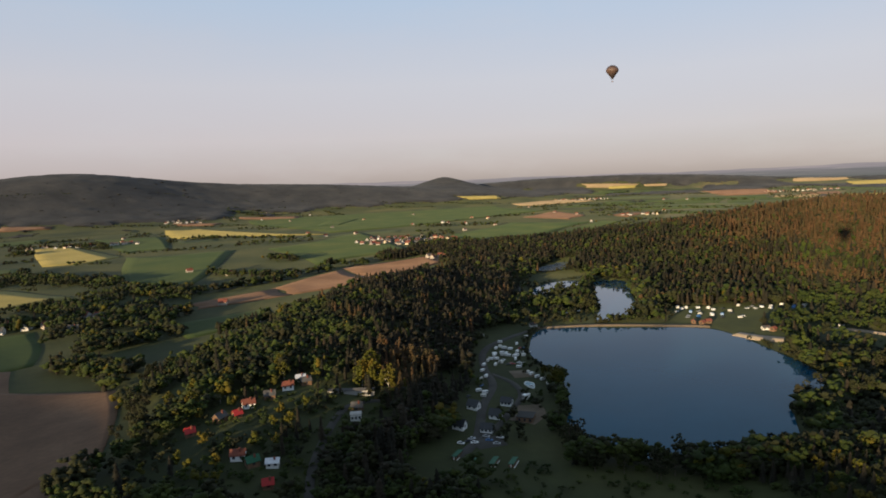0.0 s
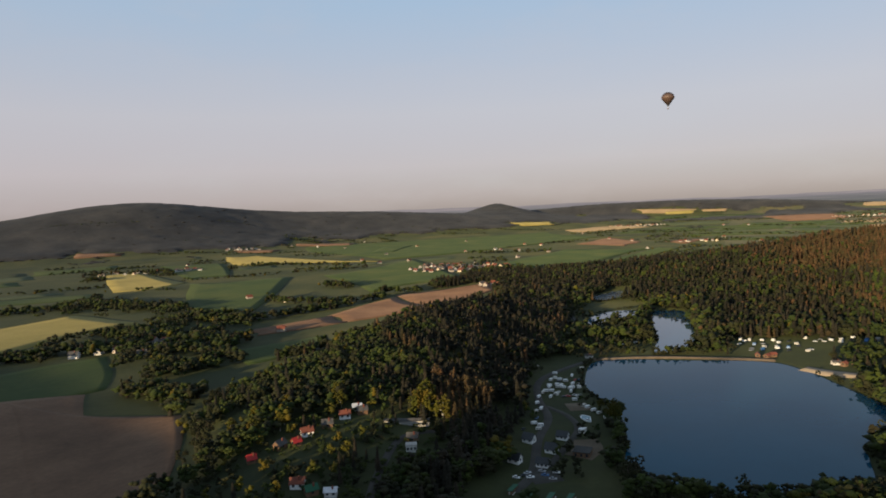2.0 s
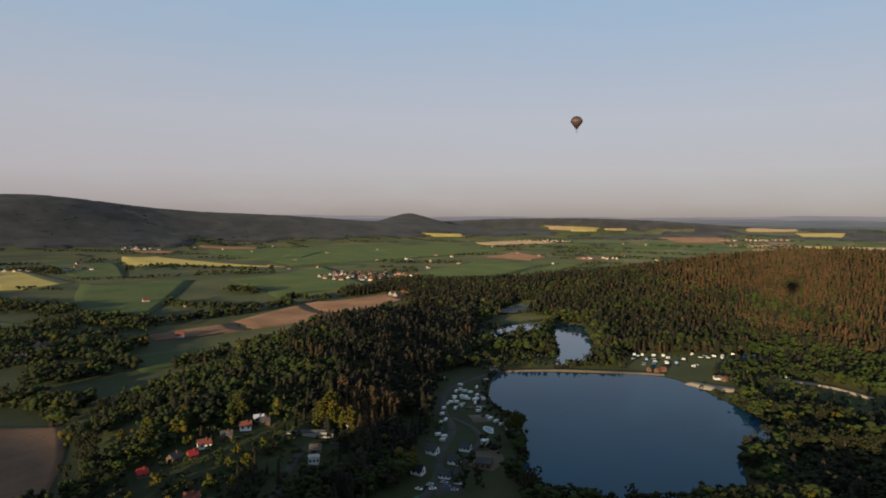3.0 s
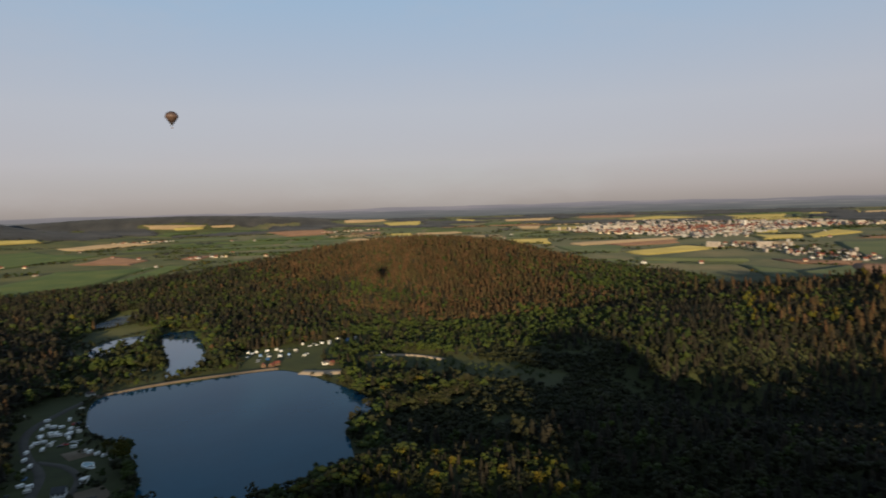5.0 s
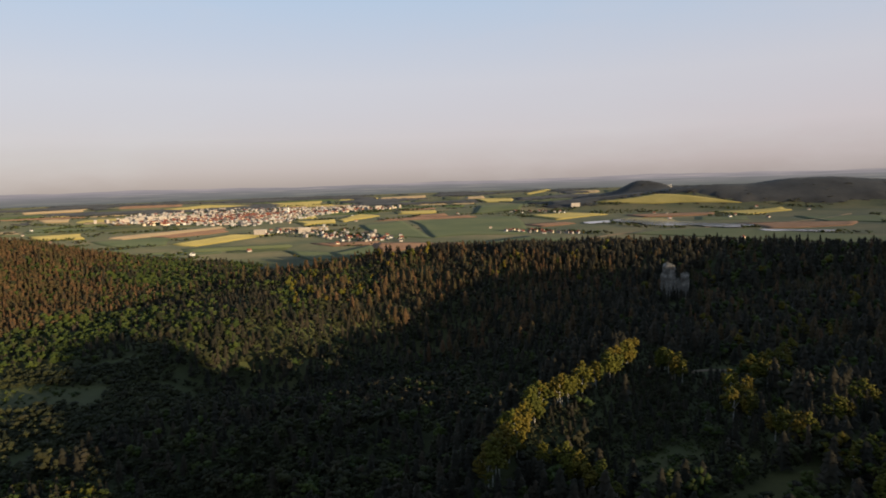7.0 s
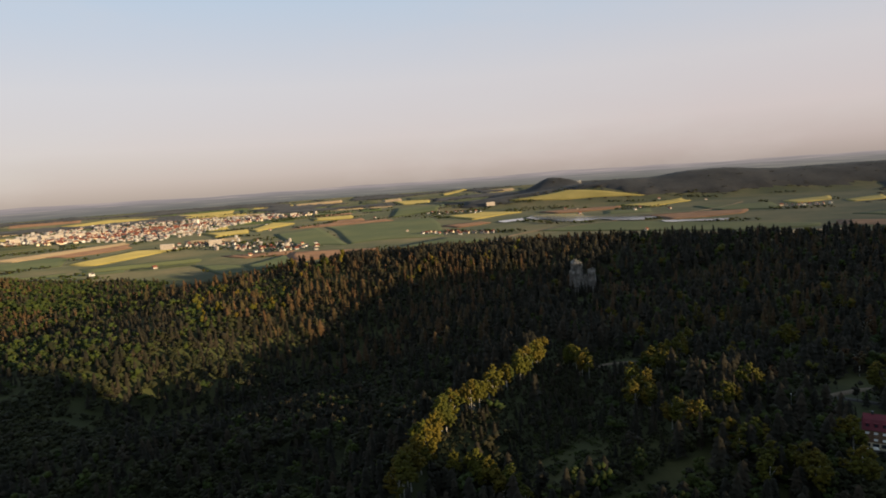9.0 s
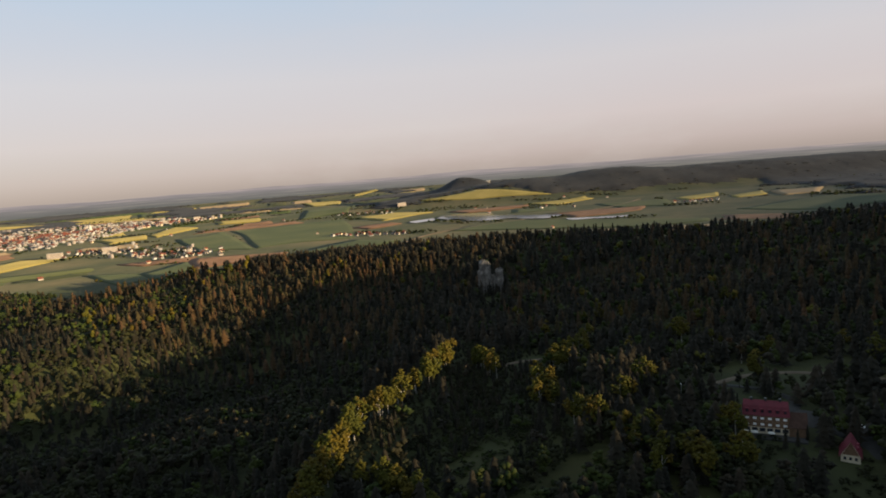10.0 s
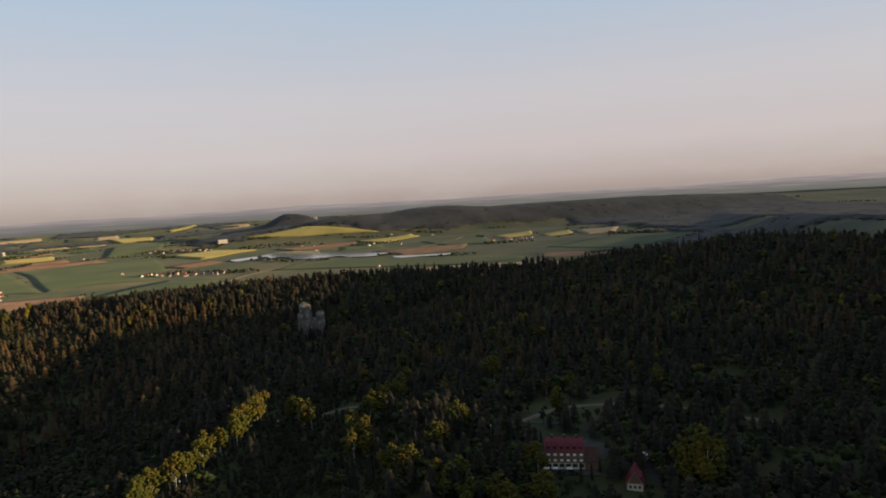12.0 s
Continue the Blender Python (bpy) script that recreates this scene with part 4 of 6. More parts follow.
sow("garden", x, y, wood, [
    (lambda x, y: np.clip(0.03 + 0.06 * value(x, y, 35, 2.0), 0, 0.1), "broad", "birch_leaf", 9, 13, 0.85, "yellow-green birches by the garden colony"),
    (lambda x, y: np.clip(0.1 + 0.42 * left_side(x, y) + 0.2 * value(x, y, 45, 4.4), 0.03, 0.65), "broad", "beech", 8, 13, 1.1, "fresh green broadleaved trees by the garden colony"),
    # reddish clump at (-110, 352): orange light on pines put into needle colour
    (lambda x, y: 0.75 * (np.hypot((x + 110) / 15, (y - 352) / 40) < 1) + 0.3 * (value(x, y, 30, 6.0) > 0.6) * (y > 430), "conifer", "pine", 12, 17, 0.95, "reddish pines in the wood by the gardens"),
    (lambda x, y: np.clip(0.3 + 0.62 * left_side(x, y), 0, 0.92), "broad", "shade_leaf", 8, 13, 1.1, "dark broadleaved wood by the garden colony"),
    (0.3, "pine", "spruce", 10, 16, 1.15, "dark pine wood above the camp"),
    (1.0, "conifer", "spruce", 10, 16, 1.05, "dark spruce wood above the camp")])

# shores, tree rows and hedges: x0, y0, x1, y1, half width, trees
ROWS = [(-20, 300, -12, 352, 7, 16), (-22, 345, -30, 395, 5, 14), (-44, 405, -54, 455, 5, 16), (-14, 266, 40, 262, 10, 110), (40, 264, 100, 284, 10, 120),
        (100, 300, 104, 352, 9, 34), (104, 352, 134, 374, 9, 26), (136, 400, 120, 462, 9, 34), (118, 428, 176, 418, 9, 36), (130, 385, 196, 392, 8, 34),
        (-14, 590, -16, 640, 8, 20), (-70, 600, -20, 592, 16, 45), (-44, 650, -14, 664, 6, 16), (-10, 680, -9, 736, 3, 14), (-58, 668, -40, 690, 3, 8), (-90, 560, -60, 620, 20, 60), (44, 545, 42, 700, 10, 80)]
ROWS += [(0, 775, 50, 752, 10, 80), (5, 765, 60, 780, 14, 60), (-110, 740, -75, 860, 18, 70), (118, 532, 205, 514, 5, 14), (55, 612, 120, 626, 10, 50),
         (60, 650, 150, 640, 12, 40), (-64, 520, -100, 540, 14, 40), (-80, 232, -44, 226, 12, 40), (-76, 275, -72, 300, 4, 14), (-66, 395, -56, 470, 9, 16), (36, 720, 60, 640, 12, 60)]
HEDGES = [(-570, 817, -413, 771, 12, 60), (-421, 771, -323, 864, 10, 60), (-323, 864, -259, 930, 9, 50), (-829, 756, -618, 729, 20, 150), (-564, 665, -453, 648, 22, 130),
          (-453, 648, -381, 770, 10, 70), (-576, 564, -378, 532, 26, 190), (-524, 477, -420, 494, 20, 90), (-370, 372, -296, 356, 11, 70), (-539, 989, -467, 945, 14, 50),
          (-1029, 1411, -635, 1359, 6, 60), (-938, 2083, -626, 2126, 14, 60), (-1094, 1224, -949, 1300, 30, 90), (-1179, 1076, -1100, 1122, 30, 60)]
HEDGES += [(-300, 464, -262, 540, 9, 50), (-398, 1094, -235, 1209, 14, 90), (-217, 1114, -81, 995, 16, 100), (-396, 874, -325, 893, 8, 30), (-469, 1641, -218, 1661, 10, 50),
           (-1451, 2311, -754, 2033, 18, 120), (-420, 494, -328, 468, 14, 60), (-400, 425, -345, 448, 14, 60), (-600, 380, -500, 516, 14, 110), (-923, 649, -768, 755, 24, 110),
           (-300, 345, -214, 236, 8, 60), (-150, 930, -60, 1000, 30, 120), (-1300, 1190, -1100, 1260, 40, 120)]
PLAIN = [(1507, 1270, 1298, 730, 14, 90), (1567, 917, 1540, 728, 10, 50), (1368, 1293, 1301, 989, 16, 70), (1556, 530, 1460, 286, 16, 110),
         (1544, 2, 1532, -227, 12, 70), (2172, 598, 2243, 460, 16, 40), (1401, 1797, 1557, 1496, 16, 60), (1386, -14, 1347, -214, 8, 50),
         (1837, -286, 1819, -429, 16, 60), (1919, -678, 1851, -841, 60, 200), (1675, 946, 1596, 747, 8, 40), (2346, 895, 2203, 421, 12, 60)]


PLAIN += [(1640, 60, 1660, 250, 8, 60), (1660, 250, 1770, 330, 7, 40), (1700, -40, 1640, 20, 6, 30), (1760, 330, 1790, 380, 6, 16), (1850, 300, 1800, 250, 5, 14),
          (-480, 1235, -270, 1255, 60, 70), (-440, 1330, -330, 1300, 40, 30), (-260, 940, -180, 910, 14, 24), (1240, 800, 1370, 940, 50, 60), (1700, 1900, 2300, 2000, 120, 120)]
lines = random.Random(5)
for k in range(330):      # short rows and clumps of trees all over the plain
    a, d = radians(lines.uniform(-50, 128)), 1150 + 2500 * lines.random() ** 0.8
    if 1.2 < a < 1.62 and d < 2000:
        continue
    turn = a + (lines.uniform(1.3, 1.85) if k % 3 else lines.uniform(0.3, 2.8))
    half = lines.uniform(15, 150)
    x0, y0 = d * math.sin(a), d * math.cos(a)
    PLAIN.append((x0 - half * math.sin(turn), y0 - half * math.cos(turn), x0 + half * math.sin(turn), y0 + half * math.cos(turn), lines.uniform(3, 14), int(half * 0.45) + 4))


def rows_of(rows):
    xs, ys = [], []
    for x0, y0, x1, y1, w, n in rows:
        n = int(n * (1.5 if rows is HEDGES else 1))
        s = rng.uniform(0, 1, n)
        a = math.atan2(y1 - y0, x1 - x0)
        o = rng.normal(0, 0.55, n) * w
        xs.append(x0 + s * (x1 - x0) - o * math.sin(a)), ys.append(y0 + s * (y1 - y0) + o * math.cos(a))
    x, y = np.concatenate(xs), np.concatenate(ys)
    return x, y


for rows, lo, hi, label in ((ROWS, 8, 15, "trees along the pond shores"), (HEDGES, 7, 14, "hedgerow trees between the fields"), (PLAIN, 5, 9, "tree rows across the plain")):
    x, y = rows_of(rows)
    ok = ~open_ground(x, y)
    x, y = x[ok], y[ok]
    side = rng.uniform(0, 1, len(x))
    for shape, mat_, a, b, wide in (("broad", "beech", 0, 0.45, 1.15), ("broad", "shade_leaf", 0.45, 0.72, 1.15), ("broad", "birch_leaf", 0.72, 0.78, 0.9), ("conifer", "spruce", 0.78, 0.88, 1.1), ("bush", "beech", 0.88, 1.0, 1.0)):
        k = (side >= a) & (side < b)
        h = rng.uniform(lo, hi, k.sum()) * (0.45 if shape == "bush" else 1.0)
        plant("tree_row", "lump" if rows is PLAIN else shape, x[k], y[k], h, wide * rng.uniform(0.9, 1.3, k.sum()), M[mat_], label, "trees", 0.08)

# bushes and small trees on the banks of the ponds
for shape, n, lo, hi, off in ((POND, 230, 2.0, 5.0, 2.5), (POND_UPPER, 120, 2.0, 6.0, 3.0), (POND_SIDE, 60, 2.0, 5.0, 3.0), (POND_FAR, 60, 2.0, 5.0, 3.0)):
    i = rng.integers(0, len(shape), n)
    s = rng.uniform(0, 1, n)[:, None]
    p = shape[i] * (1 - s) + np.roll(shape, -1, 0)[i] * s
    p = p + (p - shape.mean(0)) / np.linalg.norm(p - shape.mean(0), axis=1)[:, None] * (off + rng.uniform(-1.5, 5, n))[:, None]
    ok = ~near_line(p[:, 0], p[:, 1], [(-30, 512), (84, 522), (112, 490)], 7)
    p = p[ok]
    plant("scrub", "bush", p[:, 0], p[:, 1], rng.uniform(lo, hi, len(p)), rng.uniform(0.8, 1.3, len(p)), M["shade_leaf"], "dark bushes on the pond banks", "scrub", 0.2)
x, y = scatter(-125, 62, 526, 830, 6.5)
ok = ~open_ground(x, y) & (value(x, y, 26, 8.0) > -0.45) & (x < 64 - 0.1 * (y - 540))
sow("shore", x, y, ok, [(0.3, "broad", "beech", 5, 10, 1.1, "small fresh green trees round the upper ponds"), (0.7, "broad", "shade_leaf", 5, 10, 1.1, "small dark trees round the upper ponds"), (1.0, "conifer", "spruce", 6, 10, 1.0, "young spruces round the upper ponds")])
x, y = scatter(-100, -26, 270, 512, 7.5)
ok = ~near_line(x, y, [(-60, 268), (-56, 290), (-60, 330), (-60, 365), (-70, 395), (-76, 425), (-74, 450), (-62, 480), (-48, 506)], 6) & ~inside(x, y, POND) & (value(x, y, 20, 5.5) > 0.25) & ~near_line(x, y, [(-62, 404), (-56, 462)], 11)
ok &= ~near_line(x, y, [(-62, 274), (-37, 274)], 12) & ~near_line(x, y, [(-66, 300), (-54, 345)], 9)
sow("camp", x, y, ok, [(0.35, "broad", "beech", 4, 8, 1.1, "small trees on the camp meadow"), (1.0, "broad", "shade_leaf", 4, 9, 1.1, "small dark trees on the camp meadow")])

# scrub on the glades and in the gardens
x, y = scatter(-230, 480, -180, 560, 5.5)
ok = (seen(x, y) & (near_line(x, y, [(262, 20), (340, 30)], 26) | near_line(x, y, [(190, 470), (250, 400)], 16) | near_line(x, y, [(-130, 240), (-110, 300)], 26) | near_line(x, y, [(-165, 300), (-140, 240)], 22)
                    | near_line(x, y, [(-30, 235), (50, 240)], 30))) & (rng.uniform(0, 1, len(x)) < 0.75)
yard = near_line(x, y, [(312, -92), (270, -84), (262, -110)], 15) | near_line(x, y, [(286, -146), (250, -116)], 11) | near_line(x, y, [(283, 42), (292, 16)], 12)
plant("scrub", "bush", x[yard], y[yard], rng.uniform(1.8, 4.2, yard.sum()), rng.uniform(1.1, 1.7, yard.sum()), M["shade_leaf"], "dark low shrubs and rough grass by the hotel", "scrub", 0.25)
plant("scrub", "bush", x[ok], y[ok], rng.uniform(1.6, 4.2, ok.sum()), rng.uniform(1.0, 1.6, ok.sum()), M["beech"], "low scrub and garden shrubs", "scrub", 0.25)

# loose trees round the hamlet in the meadows
x, y = scatter(-960, -330, 360, 880, 7.0)
belt = inside(x, y, [(-949, 865), (-700, 760), (-487, 700), (-419, 599), (-400, 518), (-330, 396), (-387, 377), (-520, 420), (-800, 650)]) & ~open_ground(x, y) & (value(x, y, 34, 2.6) > 0.12)
sow("belt", x, y, belt, [(0.45, "broad", "beech", 5, 10, 1.15, "loose broadleaved trees round the hamlet"), (1.0, "broad", "shade_leaf", 5, 11, 1.2, "dark loose trees round the hamlet")])

# far woods: lumps of canopy on the distant hills and in the plain
x, y = scatter(-4440, 4440, -2000, 4440, 22)
r = np.hypot(x, y)
tall = sum(bump(x, y, *HILLS[k]) for k in (6, 7, 8, 9, 10, 13, 14, -3, -2, -1))
b = bearing(x, y)
far_wood = (r > 1350) & (r < 4430) & (b > -62) & (b < 137) & ((tall > 16 + 8 * value(x, y, 160)) | ((value(x, y, 210, 3.0) + 0.5 * value(x, y, 60, 1.0) > 0.95) & (r > 1900)) | ((r > 3300) & (value(x, y, 300, 8.0) > 0.0)) | ((b > 112 + 2 * value(x, y, 200, 2.0)) & (value(x, y, 260, 5.0) < 0.75)) | ((b > 106) & (r > 2350) & (value(x, y, 240, 6.0) < 0.6)))
far_wood &= ~open_ground(x, y) & ~((b > 33) & (b < 60) & (r > 2100) & (r < 3200)) & ~((b > 68) & (b < 97) & (r < 2480)) & ~inside(x, y, LAKE) & ~inside(x, y, LAKE_SMALL)
n, m = len(np.arange(-4440, 4440, 22)), len(np.arange(-2000, 4440, 22))      # closed canopy of the distant woods
q = grid_faces(n, m)
q = q[far_wood[q].all(1)]
used, q = np.unique(q, return_inverse=True)
rim = np.bincount(q.ravel(), minlength=len(used)) < 4      # the wood's edge comes down to the ground
canopy = np.stack([x[used], y[used], land(x[used], y[used]) + np.where(rim, -0.5, 6.5) + rng.uniform(-1.6, 1.6, len(used))], 1)
tagged(new("far_woods", raw("far_woods", canopy, q.reshape(-1, 4), M["far"], True)), "closed dark canopy of distant woods, haze-grey", "forest", kind="stuff")
far_wood &= rng.uniform(0, 1, len(x)) < 0.34
x, y = x[far_wood], y[far_wood]
plant("far_trees", "lump", x, y, rng.uniform(4.5, 6.5, len(x)), rng.uniform(4.6, 6.4, len(x)), M["far"], "dark distant woods, haze-grey", "forest", 0.3)


# ---- single trees the eye can pick out ----
def tree_shape(kind, height, spread, leaf, bark_, label, group, clumps=120):
    t = thing(kind, label, "tree", group)
    if kind == "spruce_tree":
        v, f = conifer(10, 7, spread, 0.1)
    elif kind == "pine_tree":
        v, f = broadleaf(60, 0.06, 0.7 * spread)
        v[:, 2] = v[:, 2] * 0.8 + 0.2
    else:
        v, f = broadleaf(clumps, 0.05, spread)
    part("crown", raw("crown", v * height, f, M[leaf]), None, t)
    limbs = [stem(0.72, 0.016, 6, 0.02)]
    for k in range(5):
        a, z = rng.uniform(0, 6.28), rng.uniform(0.28, 0.5)
        lv, lf = stem(0.26, 0.007, 4, 0.18 * spread)
        c, s = math.cos(a), math.sin(a)
        limbs.append((np.stack([lv[:, 0] * c - lv[:, 1] * s, lv[:, 0] * s + lv[:, 1] * c, lv[:, 2] + z], 1), lf))
    v, f = join(limbs)
    part("trunk", raw("trunk", v * height, f, M[bark_]), None, t)
    return t


birches = [tree_shape("birch_tree", 1.0, s, "birch_leaf", "birch", "yellow-green birch catching the last sun", "sunlit birches of the valley", 150) for s in (0.78, 0.9, 1.02, 0.84)]
shades = [tree_shape("broadleaf_tree", 1.0, s, "shade_leaf", "bark", "dark broadleaved tree at the wood's edge", "broadleaved trees near the pond", 110) for s in (1.0, 1.15, 1.3)]
spruces = [tree_shape("spruce_tree", 1.0, s, "spruce", "bark", "tall dark spruce above the valley", "tall spruces of the valley") for s in (1.0, 0.85)]
pines = [tree_shape("pine_tree", 1.0, s, "pine", "birch", "bare-stemmed reddish pine above the wood", "tall pines") for s in (1.0, 0.8)]


def grow(models, places, lo, hi):
    for x, y in places:
        d = math.hypot(x, y)
        if x < -85 and any(near_line(np.array(x), np.array(y), [(a, b), (a * (1 - 17 / math.hypot(a, b)), b * (1 - 17 / math.hypot(a, b)))], 6.0) for a, b in COTTAGES):
            continue
        if any(bool(inside(np.array(x), np.array(y), w)) for w in WATERS[:4]):
            continue
        m = models[int(rng.integers(len(models)))]
        h = rng.uniform(lo, hi)
        copy_thing(m, standing(x, y, rng.uniform(0, 360), 0.2) @ Matrix.Diagonal((h, h, h, 1)))


def along(line, n, width):
    p = np.asarray(line, float)
    s = np.sort(rng.uniform(0, len(p) - 1.001, n))
    i = s.astype(int)
    q = p[i] + (p[i + 1] - p[i]) * (s - i)[:, None] + rng.normal(0, width, (n, 2))
    return [tuple(a) for a in q]


# the curved row of birches that the sun still reaches
grow(birches, along([(234, 94), (264, 94), (286, 92), (317, 93), (351, 87), (386, 77), (420, 72), (458, 68)], 34, 2.2), 17, 22)
grow(birches, along([(262, 82), (260, 69), (256, 60), (244, 44)], 12, 2.4), 14, 18)
grow(birches, along([(440, 57), (436, 45), (415, 32)], 9, 3.0), 16, 20)
grow(birches, along([(353, 2), (379, -2), (436, -15), (479, -25)], 16, 4), 17, 22)
grow(birches, [(323, -19), (318, -22), (315, -27), (327, -15), (342, -40), (346, -44), (372, -55), (376, -59), (297, -45), (301, -49), (293, -42), (279, -64), (274, -68), (284, -61), (270, -67),
               (311, -84), (307, -88), (282, -81), (278, -84), (482, -91), (486, -95), (458, -112), (430, -139), (385, -119), (281, -52), (271, -50), (292, -156), (300, -162), (286, -164),
               (296, -170), (304, -176), (280, -158), (284, -150), (310, -168), (420, -196), (436, -202), (452, -190), (548, -40), (560, 30), (590, -150)], 17, 22)
grow(birches, [(286, -152), (281, -159), (291, -161)], 26, 30)
grow(birches, along([(-22, 362), (-26, 380), (-20, 345)], 7, 3), 9, 13)
grow(birches, along([(-196, 262), (-192, 300), (-160, 340)], 12, 8), 10, 14)
grow(birches, along([(-118, 338), (-132, 322), (-110, 332)], 5, 8), 14, 19)
grow(shades, along([(-16, 300), (-6, 274), (30, 266), (76, 276), (102, 300)], 56, 6), 9, 14)
grow(shades, along([(-280, 354), (-254, 308), (-218, 268), (-188, 232)], 26, 5), 9, 14)
grow(shades, along([(104, 340), (126, 366), (150, 372), (190, 370)], 26, 8), 10, 15)
grow(shades, along([(124, 445), (150, 420), (188, 414)], 18, 7), 9, 13)
grow(shades, [(-4, 572), (-2, 580), (-8, 576), (-6, 585)], 13, 17)
grow(shades, along([(310, 40), (352, 34), (392, 46), (420, 50)], 20, 8), 8, 12)
grow(spruces, along([(310, -12), (345, -36), (372, -58), (410, -30)], 34, 9), 13, 19)
grow(pines, [(430, -122), (436, -128), (446, -118), (398, -70), (356, -190), (520, -150), (528, -154), (362, -178)], 15, 19)
grow(pines, along([(-118, 362), (-108, 372), (-98, 366)], 22, 6), 14, 19)
grow(spruces, along([(-118, 250), (-104, 270), (-95, 300)], 8, 9), 9, 13)
grow(spruces, along([(684, 96), (680, 84), (678, 70), (680, 56), (686, 44)], 26, 4), 12, 17)
grow(pines, along([(872, 190), (884, 120), (894, 60), (902, -10)], 16, 9), 17, 23)
grow(spruces, along([(846, 330), (868, 240), (890, 110), (908, -60), (922, -180)], 30, 10), 17, 24)
grow(spruces, along([(838, -420), (806, -470), (780, -530)], 14, 10), 17, 23)
grow(spruces, [(303, -86), (300, -80), (306, -118), (300, -112), (297, -106), (334, -84), (338, -92), (344, -98)], 8, 12)
grow(shades, [(294, -98), (290, -108), (282, -116), (278, -104), (284, -92), (270, -118), (300, -128)], 4, 7)
for m in birches + shades + spruces + pines:
    for o in [m, *m.children]:
        bpy.data.objects.remove(o)


# ---- buildings ----
def house(name, w, l, h, roof_h, wall, roof, label, group="", windows=2, chimney=True, eave=0.4, storeys=1, dormer=False):
    """A gabled house, its ridge along y, standing on the ground at the origin."""
    t = thing(name, label, "house", group)
    g = bmesh.new()
    solid([(-w / 2, -l / 2, -1), (w / 2, -l / 2, -1), (w / 2, l / 2, -1), (-w / 2, l / 2, -1), (-w / 2, -l / 2, h), (w / 2, -l / 2, h), (w / 2, l / 2, h), (-w / 2, l / 2, h),
           (0, -l / 2, h + roof_h), (0, l / 2, h + roof_h)],
          [(0, 1, 5, 8, 4), (2, 3, 7, 9, 6), (1, 2, 6, 5), (3, 0, 4, 7), (4, 8, 9, 7), (5, 6, 9, 8), (0, 3, 2, 1)], g)
    part("wall", g, M[wall], t)
    k = roof_h / (w / 2)
    e, d = eave, 0.22
    r = bmesh.new()
    for s in (-1, 1):
        pts = []
        for y in (-l / 2 - e, l / 2 + e):
            pts += [(0, y, h + roof_h + 0.02), (s * (w / 2 + e), y, h - k * e + 0.02), (s * (w / 2 + e), y, h - k * e + d), (0, y, h + roof_h + d)]
        f = [(0, 1, 5, 4), (2, 3, 7, 6), (1, 2, 6, 5), (0, 3, 2, 1), (4, 5, 6, 7), (3, 0, 4, 7)]
        solid(pts, f, r)
    bmesh.ops.recalc_face_normals(r, faces=r.faces[:])
    roof_ob = part("roof", r, M[roof], t)
    if chimney:
        part("chimney", box(w * 0.12, w * 0.12 + 0.6, l * 0.1, l * 0.1 + 0.7, h + roof_h * 0.5, h + roof_h + 0.9, None, 0.04), M["tile"], roof_ob)
    for s in range(storeys):
        z = 1.0 + s * 2.8
        for k in range(windows):
            y = -l / 2 + l * (k + 0.5) / windows
            for sx in (-1, 1):
                part("window", box(sx * w / 2 - 0.04, sx * w / 2 + 0.04, y - 0.55, y + 0.55, z, z + 1.3), M["glass"], t)
        for k in range(max(1, windows - 1)):
            x = -w / 2 + w * (k + 0.5) / max(1, windows - 1)
            for sy in (-1, 1):
                part("window", box(x - 0.5, x + 0.5, sy * l / 2 - 0.04, sy * l / 2 + 0.04, z, z + 1.3), M["glass"], t)
    if windows:
        part("door", box(w * 0.28, w * 0.28 + 0.95, -l / 2 - 0.05, -l / 2 + 0.05, 0, 2.05), M["wood"], t)
    if dormer:
        part("dormer", box(-w * 0.34, -w * 0.05, -1.2, 1.2, h + 0.3, h + roof_h * 0.75, None, 0.05), M["wood"], roof_ob)
    return t


def place(model, spots, scale=1.0):
    for x, y, turn in spots:
        copy_thing(model, standing(x, y, turn, 0, scale))


def drop(*models):
    for m in models:
        for o in [m, *m.children_recursive]:
            bpy.data.objects.remove(o)


# garden colony in the wood
# walls in the whitest paint, standing in for sun on them
cottage = house("garden_cottage", 4.2, 5.8, 2.5, 1.9, "bright", "tile", "white garden cottage with a red tiled roof among trees", "cottages of the garden colony")
place(cottage, [(-161, 311, 60), (-169, 285, 50), (-146, 237, 70)])
cabin_red = house("garden_cabin", 3.0, 4.0, 2.2, 1.8, "wood", "red_roof", "small wooden garden cabin with a bright red roof", "cottages of the garden colony", 1)
place(cabin_red, [(-179, 252, 40), (-168, 273, 30), (-124, 221, 60)])
cabin_pale = house("garden_cabin", 3.6, 5.0, 2.3, 1.3, "white", "tin", "white garden cabin with a pale metal roof", "cottages of the garden colony", 2)
place(cabin_pale, [(-130, 236, 70), (-160, 324, 60)])
cabin_dark = house("garden_cabin", 4.2, 5.4, 2.5, 1.9, "wood", "slate", "dark timber garden cabin among trees", "cottages of the garden colony", 1)
place(cabin_dark, [(-164, 297, 60), (-155, 320, 50), (-118, 300, 80), (-174, 268, 10)])
cabin_moss = house("garden_cabin", 4.0, 5.0, 2.4, 1.8, "wood", "green_roof", "wooden garden cabin with a green roof", "cottages of the garden colony", 1)
place(cabin_moss, [(-138, 234, 40)])
long_shed = house("long_shed", 3, 24, 2.2, 0.7, "grey", "slate", "long low grey shed in the gardens", "", 0, False)
place(long_shed, [(-128, 318, 78)])
drop(cottage, cabin_red, cabin_pale, cabin_dark, cabin_moss, long_shed)

